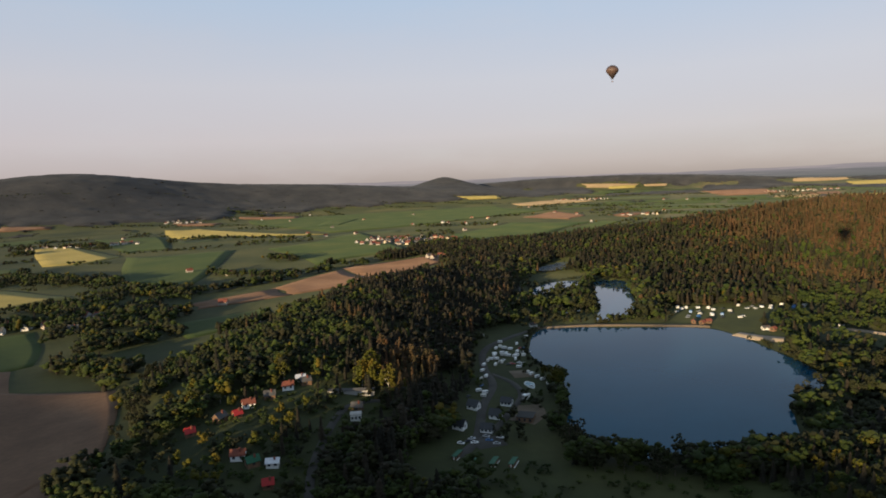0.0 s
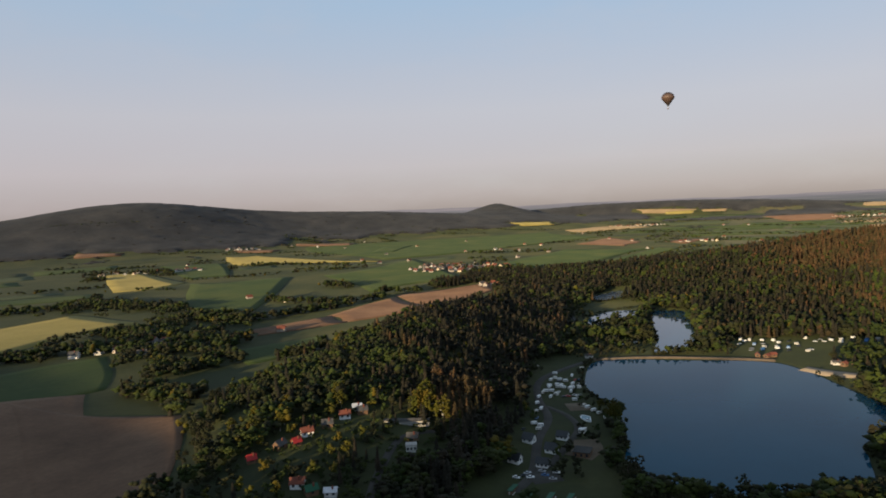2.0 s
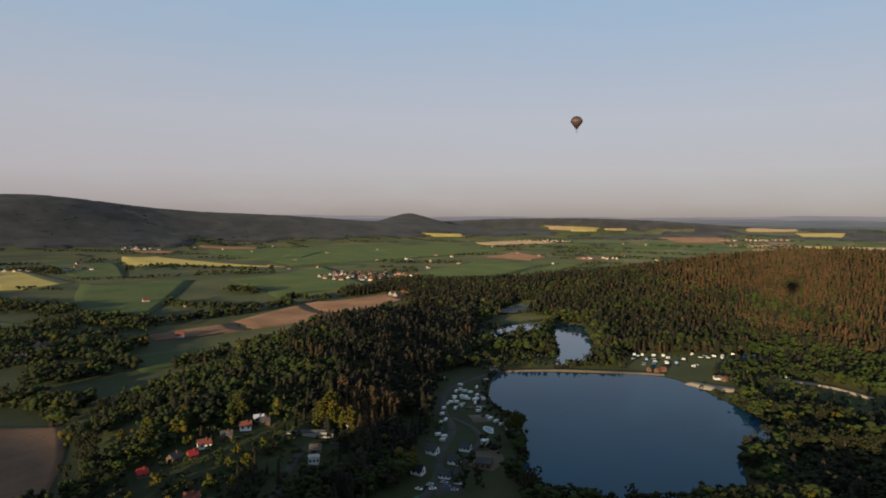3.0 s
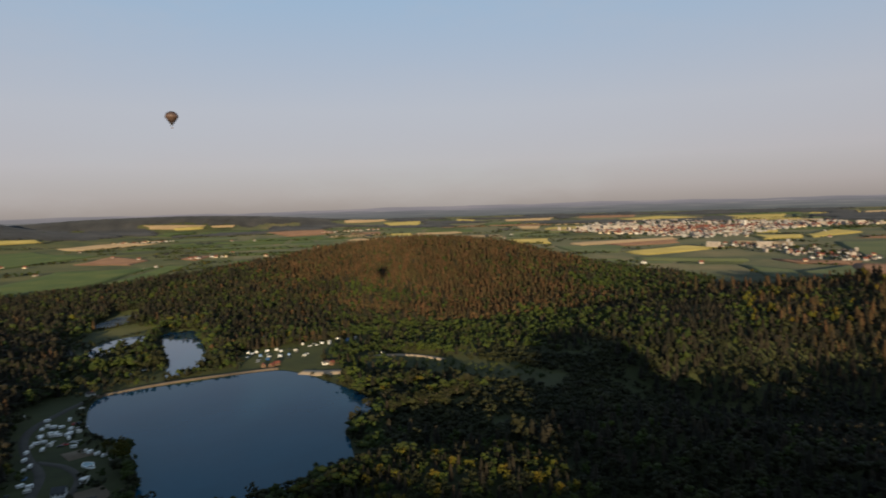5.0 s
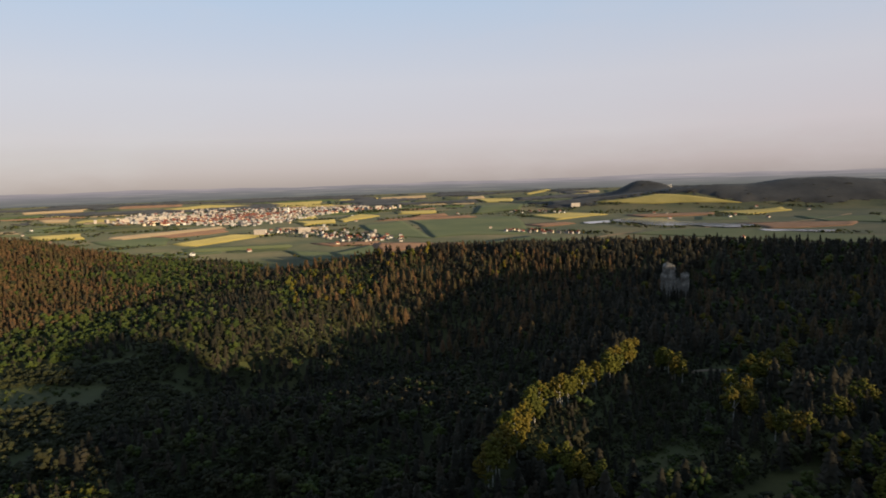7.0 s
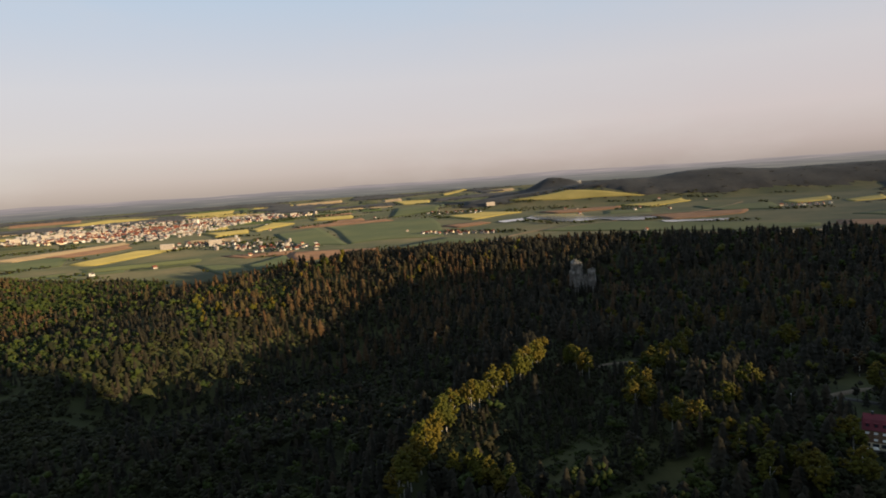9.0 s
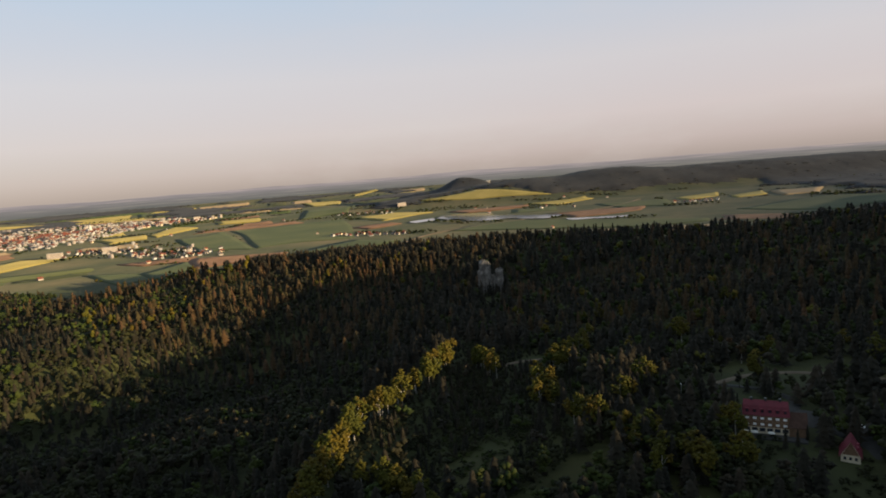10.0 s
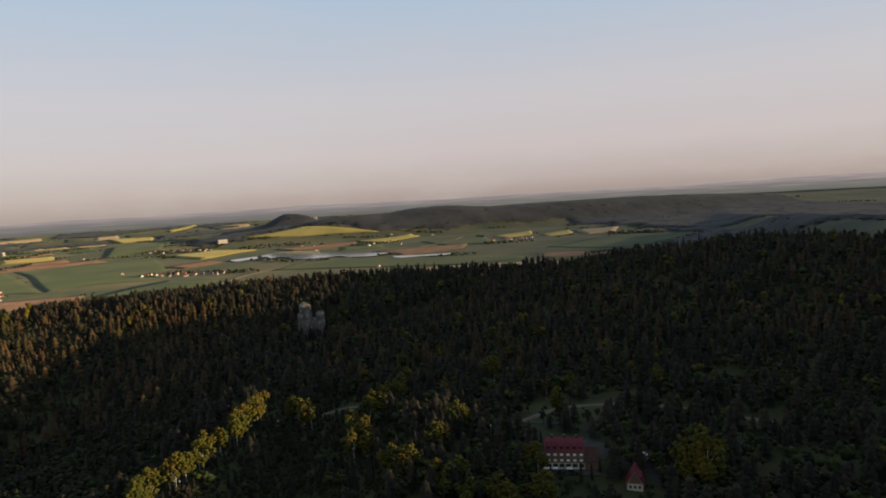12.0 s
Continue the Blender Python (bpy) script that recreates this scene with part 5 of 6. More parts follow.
# white house with three dark windows
def block(name, w, l, h, wall, label, category, rows=(1.2,), windows=3, parapet="grey", group="", size=1.0):
    t = thing(name, label, category, group)
    part("wall", box(-w / 2, w / 2, -l / 2, l / 2, -1, h, None, 0.06), M[wall], t)
    part("roof", box(-w / 2 - 0.2, w / 2 + 0.2, -l / 2 - 0.2, l / 2 + 0.2, h, h + 0.35, None, 0.05), M[parapet], t)
    for z in rows:
        for k in range(windows):
            x = -w / 2 + w * (k + 0.5) / windows
            for sy in (-1, 1):
                part("window", box(x - size / 2, x + size / 2, sy * l / 2 - 0.05, sy * l / 2 + 0.05, z, z + 1.3), M["glass"], t)
    return t


b = block("garden_house", 5.2, 4.2, 3.0, "white", "small white flat-roofed house with three dark windows", "house", (0.9,), 3)
b.matrix_basis = standing(-115, 290, -22)

# camp by the pond
lodge = house("lodge", 4.6, 5.8, 2.3, 2.5, "bright", "dark", "white camp lodge with a steep dark roof", "lodges of the camp", 2, False)
place(lodge, [(-66, 299, 105), (-64, 326, 110), (-51, 316, 100)])
drop(lodge)
lodge = house("lodge", 4.6, 5.6, 2.3, 2.0, "bright", "dark", "white camp lodge with a broad dark roof", "lodges of the camp", 3, False)
place(lodge, [(-52.5, 298, 95), (-48, 335, 100)])
drop(lodge)


def bungalow():
    t = thing("camp_bungalow", "low camp bungalow with a green sheet roof", "cabin", "green bungalows of the camp")
    part("wall", box(-1.4, 1.4, -5.2, 5.2, -0.5, 2.2, None, 0.04), M["wood"], t)
    r = solid([(-1.8, -5.6, 2.2), (1.8, -5.6, 2.2), (1.8, 5.6, 2.2), (-1.8, 5.6, 2.2), (-1.8, -5.6, 2.35), (1.8, -5.6, 2.65), (1.8, 5.6, 2.65), (-1.8, 5.6, 2.35)],
              [(0, 3, 2, 1), (4, 5, 6, 7), (0, 1, 5, 4), (1, 2, 6, 5), (2, 3, 7, 6), (3, 0, 4, 7)])
    part("roof", r, M["green_roof"], t)
    part("window", box(1.37, 1.45, -3.6, -2.4, 0.9, 1.8), M["glass"], t)
    part("window", box(1.37, 1.45, 1.4, 2.6, 0.9, 1.8), M["glass"], t)
    part("door", box(-0.45, 0.45, -5.25, -5.17, 0, 2.0), M["white"], t)
    part("terrace", box(1.9, 2.4, -5.4, 5.4, -0.4, 0.25), M["canvas"], t)
    return t


b = bungalow()
place(b, [(-61, 269, 12), (-53, 266, 11), (-44.5, 265.5, 9), (-36.5, 266.5, 9)], 0.66)
drop(b)


def caravan(body, label):
    t = thing("caravan", label, "caravan", "caravans of the camp")
    c = part("body", box(-0.95, 0.95, -2.0, 2.0, 0.45, 2.3, None, 0.2), M[body], t)
    for sx in (-1, 1):
        part("window", box(sx * 0.95 - 0.03, sx * 0.95 + 0.03, -1.5, -0.5, 1.2, 1.75), M["glass"], c)
        part("window", box(sx * 0.95 - 0.03, sx * 0.95 + 0.03, 0.5, 1.5, 1.2, 1.75), M["glass"], c)
        part("wheel", rod((sx * 0.93, 0, 0.33), (sx * 0.75, 0, 0.33), 0.33, None, 10), M["rubber"], t)
    part("drawbar", box(-0.12, 0.12, 1.9, 2.9, 0.4, 0.55), M["dark"], t)
    return t


def car(paint, label):
    t = thing("car", label, "car", "cars parked at the camp")
    body = bmesh.new()
    box(-0.88, 0.88, -2.15, 2.15, 0.3, 0.95, body, 0.15)
    c = part("body", body, M[paint], t)
    part("roof", box(-0.6, 0.6, -1.0, 0.35, 1.45, 1.49), M[paint], c)
    part("window", solid([(-0.72, -1.5, 0.94), (0.72, -1.5, 0.94), (0.72, 1.0, 0.94), (-0.72, 1.0, 0.94), (-0.6, -1.0, 1.45), (0.6, -1.0, 1.45), (0.6, 0.35, 1.45), (-0.6, 0.35, 1.45)],
                         [(0, 1, 5, 4), (1, 2, 6, 5), (2, 3, 7, 6), (3, 0, 4, 7)]), M["glass"], c)
    for sx in (-1, 1):
        for y in (-1.35, 1.35):
            part("wheel", rod((sx * 0.9, y, 0.32), (sx * 0.7, y, 0.32), 0.32, None, 10), M["rubber"], t)
    return t


def tent(cloth, label):
    t = thing("awning_tent", label, "tent", "tents of the camp")
    part("cloth", solid([(-1.8, -1.6, 0), (1.8, -1.6, 0), (1.8, 1.6, 0), (-1.8, 1.6, 0), (-1.6, -1.4, 1.7), (1.6, -1.4, 1.7), (1.6, 1.4, 1.7), (-1.6, 1.4, 1.7), (0, -1.4, 2.4), (0, 1.4, 2.4)],
                        [(0, 1, 5, 8, 4), (2, 3, 7, 9, 6), (1, 2, 6, 5), (3, 0, 4, 7), (4, 8, 9, 7), (5, 6, 9, 8)]), M[cloth], t)
    part("flap", box(-0.5, 0.5, -1.66, -1.6, 0, 1.5), M["dark"], t)
    return t


van, van2 = caravan("caravan", "white caravan standing on the camp meadow"), caravan("canvas", "cream caravan with an awning on the camp meadow")
autos = [car(p, f"{p} car parked on the camp meadow") for p in ("silver", "dark", "red", "blue")] + [car("caravan", "white car parked on the camp meadow")]
tents = [tent("canvas", "pale awning tent on the camp meadow"), tent("blue", "blue tent on the camp meadow")]
# rows of caravans west of the pond
spots = [(-69 + 4.2 * i + 2.0 * (j % 2), 404 + 6.5 * j) for j in range(9) for i in range(6)]
for k, (x, y) in enumerate(spots):
    if rng.uniform() < 0.42 or inside(np.array(x), np.array(y), POND) or x > -45 - max(0, y - 430) * 0.12:
        continue
    u = rng.uniform()
    model = van if u < 0.5 else van2 if u < 0.68 else autos[int(rng.integers(5))] if u < 0.88 else tents[int(rng.integers(2))]
    copy_thing(model, standing(x + rng.uniform(-1.2, 1.2), y + rng.uniform(-3, 3), rng.choice([80, 95, 10]) + rng.uniform(-12, 12), 0, 0.8))
place(van, [(-40, 388, 40), (-36, 383, 44), (-32.5, 379, 40), (-28, 372, 60), (-24, 370, 80), (-71, 400, 20), (-70, 388, 30), (-66, 378, 10), (-66, 352, 60), (-62, 350, 70)], 0.8)
place(van2, [(-42.5, 390.5, 38), (-68, 372, 15), (-62, 344, 80), (-70, 410, 10), (-84, 470, 40), (-52, 478, 70)], 0.8)
place(autos[0], [(-58, 288, 60), (-52, 292, 100), (-46, 285, 80)], 0.8)
place(autos[4], [(-56, 284, 70), (-45.5, 292, 95), (-38, 366, 40), (-62, 282, 100)], 0.8)
place(autos[1], [(-59, 285, 65), (-70, 342, 20), (-64, 440, 80)], 0.8)
place(autos[3], [(-50, 288, 90), (-66, 362, 10)], 0.8)
# caravans and tents on the meadow beyond the dam and by the hill's foot
spread_out = []
while len(spread_out) < 36:
    x, y = (66 + 52 * rng.uniform(), 553 + 42 * rng.uniform()) if len(spread_out) < 22 else (118 + 58 * rng.uniform(), 590 + 18 * rng.uniform())
    if all((x - p) ** 2 + (y - q) ** 2 > 42 for p, q in spread_out):
        copy_thing([van, autos[0], tents[0], autos[4], van2, tents[1], autos[1]][len(spread_out) % 7], standing(x, y, rng.uniform(60, 120), 0, 0.8))
        spread_out.append((x, y))
for k in range(12):
    copy_thing([van2, tents[0]][k % 2], standing(78 + 2.8 * k, 657 + rng.uniform(-5, 5), 90, 0, 0.8))
for k in range(5):
    copy_thing([van2, autos[0]][k % 2], standing(-34 + 4.6 * k, 566 + 5 * math.sin(2 * k), 70, 0, 0.8))
for k in range(8):
    copy_thing([autos[4], van][k % 2], standing(46 + rng.uniform(-4, 4), 600 + 9 * k, 20, 0, 0.8))
drop(van, van2, *autos, *tents)
kiosk = house("beach_hut", 3.2, 4.2, 2.3, 1.2, "wood", "tile", "small beach hut with a red roof by the dam", "huts by the dam", 1, False)
place(kiosk, [(74, 533, 10), (80, 530, 40), (85, 535, 70)])
place(kiosk, [(126, 512, 40), (134, 518, 20)])
drop(kiosk)
shed = house("boat_house", 5, 9, 2.8, 1.8, "white", "slate", "small white house at the end of the dam", "", 2)
place(shed, [(-50, 515, 70), (178, 532, 30), (-100, 545, 60), (122, 516, 80)], 0.65)
drop(shed)


def slide_pool():
    t = thing("paddling_pool", "pale blue paddling pool with a white rim", "pool")
    rim = bmesh.new()
    inner = bmesh.new()
    n = 28
    a = np.arange(n) * 2 * np.pi / n
    rx, ry = 6.5 + 0.9 * np.sin(2 * a), 2.8 + 0.5 * np.cos(3 * a)
    out = [rim.verts.new((x * 1.1, y * 1.16, z)) for z in (0, 0.6) for x, y in zip(rx * np.cos(a), ry * np.sin(a))]
    ins = [rim.verts.new((x, y, z)) for z in (0.6, 0.2) for x, y in zip(rx * np.cos(a), ry * np.sin(a))]
    for i in range(n):
        j = (i + 1) % n
        rim.faces.new((out[i], out[j], out[n + j], out[n + i]))
        rim.faces.new((out[n + i], out[n + j], ins[j], ins[i]))
        rim.faces.new((ins[i], ins[j], ins[n + j], ins[n + i]))
    part("rim", rim, M["caravan"], t)
    inner.faces.new([inner.verts.new((x, y, 0.4)) for x, y in zip(rx * np.cos(a), ry * np.sin(a))])
    part("basin", inner, M["pool"], t)
    return t


slide_pool().matrix_basis = standing(-39, 369, 70, 0, 0.8)
b = block("camp_service_house", 3.5, 5.5, 2.8, "white", "white flat-roofed service house of the camp", "house", (0.9,), 2, "caravan")
b.matrix_basis = standing(-39, 347, 25, 0, 0.75)
b = block("camp_hall", 8, 8, 2.5, "wood", "low camp hall with a flat dark roof", "hall", (0.8,), 3, "asphalt")
b.matrix_basis = standing(-36, 316, 5)


# ---- hotel in the shaded valley ----
def hotel():
    t = thing("hotel", "white three-storey hotel with a wine-red mansard roof and white upper windows", "hotel")
    w, d, h = 19.0, 11.0, 8.8
    body = part("wall", box(-w / 2, w / 2, -d / 2, d / 2, -2, h, None, 0.05), M["cream"], t)
    # lower steep slopes and flatter top of the roof
    z0, z1, z2 = h, h + 4.0, h + 5.6
    r = solid([(-w / 2 - .5, -d / 2 - .6, z0), (w / 2 + .5, -d / 2 - .6, z0), (w / 2 + .5, d / 2 + .6, z0), (-w / 2 - .5, d / 2 + .6, z0),
               (-w / 2, -d / 2 + 2.2, z1), (w / 2, -d / 2 + 2.2, z1), (w / 2, d / 2 - 2.2, z1), (-w / 2, d / 2 - 2.2, z1), (-w / 2, 0, z2), (w / 2, 0, z2)],
              [(0, 1, 5, 4), (4, 5, 9, 8), (2, 3, 7, 6), (6, 7, 8, 9), (1, 2, 6, 9, 5), (3, 0, 4, 8, 7), (0, 3, 2, 1)])
    bmesh.ops.recalc_face_normals(r, faces=r.faces[:])
    roof = part("roof", r, M["wine"], t, "wine-red sheet roof")
    for k in range(6):
        x = -w / 2 + w * (k + 0.5) / 6
        part("dormer", box(x - 0.8, x + 0.8, -d / 2 + 0.3, -d / 2 + 2.4, z0 + 1.0, z0 + 2.9, None, 0.05), M["wine"], roof)
        part("skylight", box(x - 0.5, x + 0.5, -d / 2 + 0.22, -d / 2 + 0.3, z0 + 1.4, z0 + 2.5), M["glass"], roof)
    for x in (-6, 0, 6):
        part("chimney", box(x - 0.5, x + 0.5, -0.6, 0.6, z2 - 0.8, z2 + 1.1, None, 0.04), M["dark"], roof)
    for s, z in enumerate((0.4, 3.3, 6.2)):
        for k in range(6):
            x = -w / 2 + w * (k + 0.5) / 6
            for sy in (-1, 1):
                # upper windows in white paint, ground-floor ones in glass
                part("window", box(x - (1.2 if s == 0 else 0.75), x + (1.2 if s == 0 else 0.75), sy * d / 2 - 0.1, sy * d / 2 + 0.1, z + 0.7, z + (2.4 if s == 0 else 1.75)), M["glass" if s == 0 else "bright"], body)
        if s:
            part("cladding", box(-w / 2 - 0.03, w / 2 + 0.03, -d / 2 - 0.04, d / 2 + 0.04, z - 0.1, z + 2.75), M["wood"], t, "dark timber cladding")
    # side wing with a white gable
    wing = part("wing", box(w / 2, w / 2 + 7, -d / 2 - 1.0, d / 2 - 3, -2, 4.5, None, 0.05), M["wood"], t)
    g = solid([(w / 2 - .3, -d / 2 - 1.6, 4.5), (w / 2 + 7.5, -d / 2 - 1.6, 4.5), (w / 2 + 7.5, d / 2 - 2.6, 4.5), (w / 2 - .3, d / 2 - 2.6, 4.5), (w / 2 - .3, -1.8, 10.2), (w / 2 + 7.5, -1.8, 10.2)],
              [(0, 1, 5, 4), (2, 3, 4, 5), (1, 2, 5), (3, 0, 4), (0, 3, 2, 1)])
    bmesh.ops.recalc_face_normals(g, faces=g.faces[:])
    part("wing_roof", g, M["umber"], wing, "dark brown roof")
    part("gable", solid([(w / 2 + 7.53, -d / 2 - 0.9, 4.5), (w / 2 + 7.53, d / 2 - 3.2, 4.5), (w / 2 + 7.53, -1.8, 9.2)], [(0, 1, 2)]), M["white"], wing)
    part("terrace", box(-w / 2 - 1, w / 2 + 7, -d / 2 - 6, -d / 2 - 0.1, -2, 0.1, None, 0.05), M["asphalt"], t)
    for x in (-9, -5, 2):
        part("sunshade", solid([(x - 1.4, -d / 2 - 5, 2.2), (x + 1.4, -d / 2 - 5, 2.2), (x + 1.4, -d / 2 - 2.4, 2.2), (x - 1.4, -d / 2 - 2.4, 2.2), (x, -d / 2 - 3.7, 2.9)],
                               [(0, 1, 4), (1, 2, 4), (2, 3, 4), (3, 0, 4)]), M["canvas"], t)
    return t


hotel().matrix_basis = standing(318, -104, 104)


def chalet():
    t = thing("chalet", "small white chalet with a steep pink-red roof", "house")
    w, l, h, rh = 7.0, 9.0, 3.0, 6.0
    part("wall", solid([(-w / 2, -l / 2, -1), (w / 2, -l / 2, -1), (w / 2, l / 2, -1), (-w / 2, l / 2, -1), (-w / 2, -l / 2, h), (w / 2, -l / 2, h), (w / 2, l / 2, h), (-w / 2, l / 2, h), (0, -l / 2, h + rh), (0, l / 2, h + rh)],
                       [(0, 1, 5, 8, 4), (2, 3, 7, 9, 6), (1, 2, 6, 5), (3, 0, 4, 7), (4, 8, 9, 7), (5, 6, 9, 8)]), M["cream"], t)
    r = bmesh.new()
    for s in (-1, 1):
        solid([(0, -l / 2 - .8, h + rh + .05), (s * (w / 2 + .7), -l / 2 - .8, h - 1.1), (s * (w / 2 + .7), l / 2 + .8, h - 1.1), (0, l / 2 + .8, h + rh + .05),
               (0, -l / 2 - .8, h + rh + .3), (s * (w / 2 + .7), -l / 2 - .8, h - .85), (s * (w / 2 + .7), l / 2 + .8, h - .85), (0, l / 2 + .8, h + rh + .3)],
              [(0, 1, 2, 3), (4, 5, 6, 7), (0, 1, 5, 4), (1, 2, 6, 5), (2, 3, 7, 6)], r)
    bmesh.ops.recalc_face_normals(r, faces=r.faces[:])
    roof = part("roof", r, M["rose"], t)
    part("gable", solid([(-w / 2 + .5, -l / 2 - .06, h + .1), (w / 2 - .5, -l / 2 - .06, h + .1), (0, -l / 2 - .06, h + rh - .6)], [(0, 1, 2)]), M["wood"], t)
    for x in (-2, 0, 2):
        part("window", box(x - .5, x + .5, -l / 2 - .05, -l / 2 + .05, 0.9, 2.2), M["glass"], t)
    for y in (-2, 1.5):
        part("dormer", box(w / 4 - .6, w / 4 + 1.3, y - .8, y + .8, h + 1.6, h + 3.2, None, .05), M["rose"], roof)
    return t


chalet().matrix_basis = standing(292, -130, 112, 0, 1.02)
car("caravan", "white car parked beside the hotel").matrix_basis = standing(322, -146, 30)
pole = thing("lamp_post", "tall pale lamp post by the hotel drive", "lamp post")
part("mast", rod((0, 0, -0.5), (0, 0, 11), 0.16, 0.09, 8), M["silver"], pole)
part("lamp", box(-0.2, 1.2, -0.18, 0.18, 10.9, 11.1, None, 0.04), M["caravan"], pole)
pole.matrix_basis = standing(352, -72, 0)


# ---- sandstone tower above the wood ----
def crag(name, label, w, d, h, seed):
    """A jointed sandstone pillar: stacked, bulging ledges with a rounded head."""
    n, m = 44, 64
    zz, aa = np.meshgrid(np.linspace(0, 1, n), np.arange(m) * 2 * np.pi / m, indexing="ij")
    # squarish plan, split by vertical clefts, ledges at uneven heights, a broken head
    square = 1 / (np.abs(np.cos(aa)) ** 5 + np.abs(np.sin(aa)) ** 5) ** 0.2
    ledge = np.floor(zz * 7 + 0.6 * np.sin(2 * aa + seed)) * 0.618 % 1.0
    wall = 1.02 - 0.14 * zz + 0.1 * (ledge - 0.5) + 0.03 * np.sin(zz * 47 + 3 * aa + seed)
    split = np.abs(np.mod(aa * 4 / (2 * np.pi) + 0.2 * np.sin(zz * 4 + seed) + seed, 1) - 0.5)
    cleft = 1 - 0.22 * np.exp(-(split / 0.06) ** 2)
    block_top = 1 - 0.12 * (np.floor(aa * 4 / (2 * np.pi) + seed) * 0.618 % 1.0)
    zz = zz * block_top
    cap = np.clip((1.0 - np.linspace(0, 1, n)[:, None]) / 0.05, 0.35, 1) ** 0.7
    x, y = w / 2 * wall * cleft * square * cap * np.cos(aa), d / 2 * wall * cleft * square * cap * np.sin(aa)
    v = np.stack([x, y, h * zz - 3], -1).reshape(-1, 3)
    v = np.vstack([v, [(0, 0, h * 0.86 - 3)]])
    f = grid_faces(n, m, True)[:, ::-1]
    tri = np.vstack([f[:, [0, 1, 2]], f[:, [0, 2, 3]], np.stack([(n - 1) * m + np.arange(m), (n - 1) * m + (np.arange(m) + 1) % m, np.full(m, n * m)], 1)])
    ob = new(name, raw(name, v, tri, M["rock"], False))
    return tagged(ob, label, "rock", "sandstone towers")


for dx, dy, w, d, h, s in ((0, 3.5, 12, 14, 40, 0.3), (-1, -12.5, 9, 9, 31, 1.7), (-4, 8, 7, 7, 30, 4.4), (2, -6, 8, 8, 24, 5.9)):
    crag("rock_tower", "pale grey sandstone tower rising from dark woods", w, d, h, s).matrix_basis = standing(700 + dx, 72 + dy, 0)

# ---- villages and the town ----
V = []
for wall, roof in (("wall_far", "tile"), ("cream", "tile"), ("wall_far", "slate"), ("grey", "tile"), ("white", "slate")):
    V.append(house("village_house", 6.5, 8.5, 3.6, 3.0, wall, roof, f"{'pale' if wall == 'wall_far' else wall} village house with a {'red tiled' if roof == 'tile' else 'dark'} roof", "houses of the villages", 0))
F = []
for wall, roof in (("wall_far", "tile"), ("cream", "tile"), ("wall_far", "slate"), ("white", "tile")):
    F.append(house("town_house", 10, 13, 6, 4.4, wall, roof, "pale town house with a " + ("red tiled" if roof == "tile" else "dark") + " roof", "houses of the town", 0, False))
P = [block("apartment_block", 34, 10, 15, "wall_far", "long pale block of flats", "apartment block", (), 0, "grey", "flats of the town")]


def settle(models, cx, cy, a, b_, heading, n, clear=14.0):
    done = []
    for _ in range(n * 6):
        if len(done) >= n:
            break
        q, t = math.sqrt(rng.uniform()), rng.uniform(0, 6.28)
        u, v = a * q * math.cos(t), b_ * q * math.sin(t)
        h = radians(heading)
        x, y = cx + u * math.sin(h) + v * math.cos(h), cy + u * math.cos(h) - v * math.sin(h)
        if all((x - p) ** 2 + (y - s) ** 2 > clear ** 2 for p, s in done):
            done.append((x, y))
            copy_thing(models[int(rng.integers(len(models)))], standing(x, y, heading + rng.choice([0, 90]) + rng.uniform(-20, 20)))


for spec in ((-372, 1250, 105, 75, 80, 52), (-440, 1300, 60, 50, 60, 12), (-215, 925, 34, 12, 110, 9), (-230, 1060, 40, 20, 80, 7), (-115, 858, 24, 12, 60, 5), (-1160, 1250, 130, 40, 60, 20), (-1385, 1950, 90, 30, 60, 14),
             (-480, 505, 60, 25, 90, 5), (-500, 470, 50, 30, 60, 3), (-45, 3030, 130, 40, 80, 24), (930, 3200, 170, 50, 80, 28), (1310, 870, 170, 75, 30, 42),
             (1440, 1180, 120, 50, 20, 22), (1500, 470, 110, 35, 15, 22), (1930, -380, 60, 25, 5, 12), (2330, 740, 130, 40, 10, 16), (130, 1950, 70, 25, 90, 9)):
    settle(V, *spec)
place(V[0], [(-582, 827, 40), (-499, 800, 20), (-378, 592, 70), (-560, 1450, 20), (-700, 1480, 50), (-250, 1660, 40), (-400, 1760, 30), (655, 800, 100), (640, 552, 100), (646, 560, 80),
             (-640, 2250, 10), (1000, 2500, 40), (1600, 640, 70), (-1120, 1330, 30), (-1200, 1430, 10), (2250, 300, 0)])
place(V[2], [(648, 806, 110), (-465, 518, 30), (-448, 470, 60), (-520, 560, 20), (-530, 1005, 20), (-300, 1500, 40)])
farms = random.Random(3)
for k in range(60):      # single farms across the plain
    a, d = radians(farms.uniform(-38, 108)), farms.uniform(1320, 2900)
    x, y = d * math.sin(a), d * math.cos(a)
    if not any(bool(inside(np.array(x), np.array(y), w)) for w in WATERS) and float(land(x, y)) < 25:
        copy_thing(V[k % len(V)], standing(x, y, farms.uniform(0, 180)))
settle(F, 1960, 2010, 330, 190, 125, 190, 15)
settle(F, 2330, 1800, 420, 110, 125, 140, 16)
settle(F, 1800, 1880, 260, 90, 125, 50, 16)
settle(P, 1880, 2230, 270, 60, 125, 18, 40)
settle(P, 2560, 1640, 160, 50, 125, 9, 50)
place(P[0], [(2440, 620, 60), (1340, 1220, 70), (1420, 1130, 60)])
drop(*V, *F, *P)


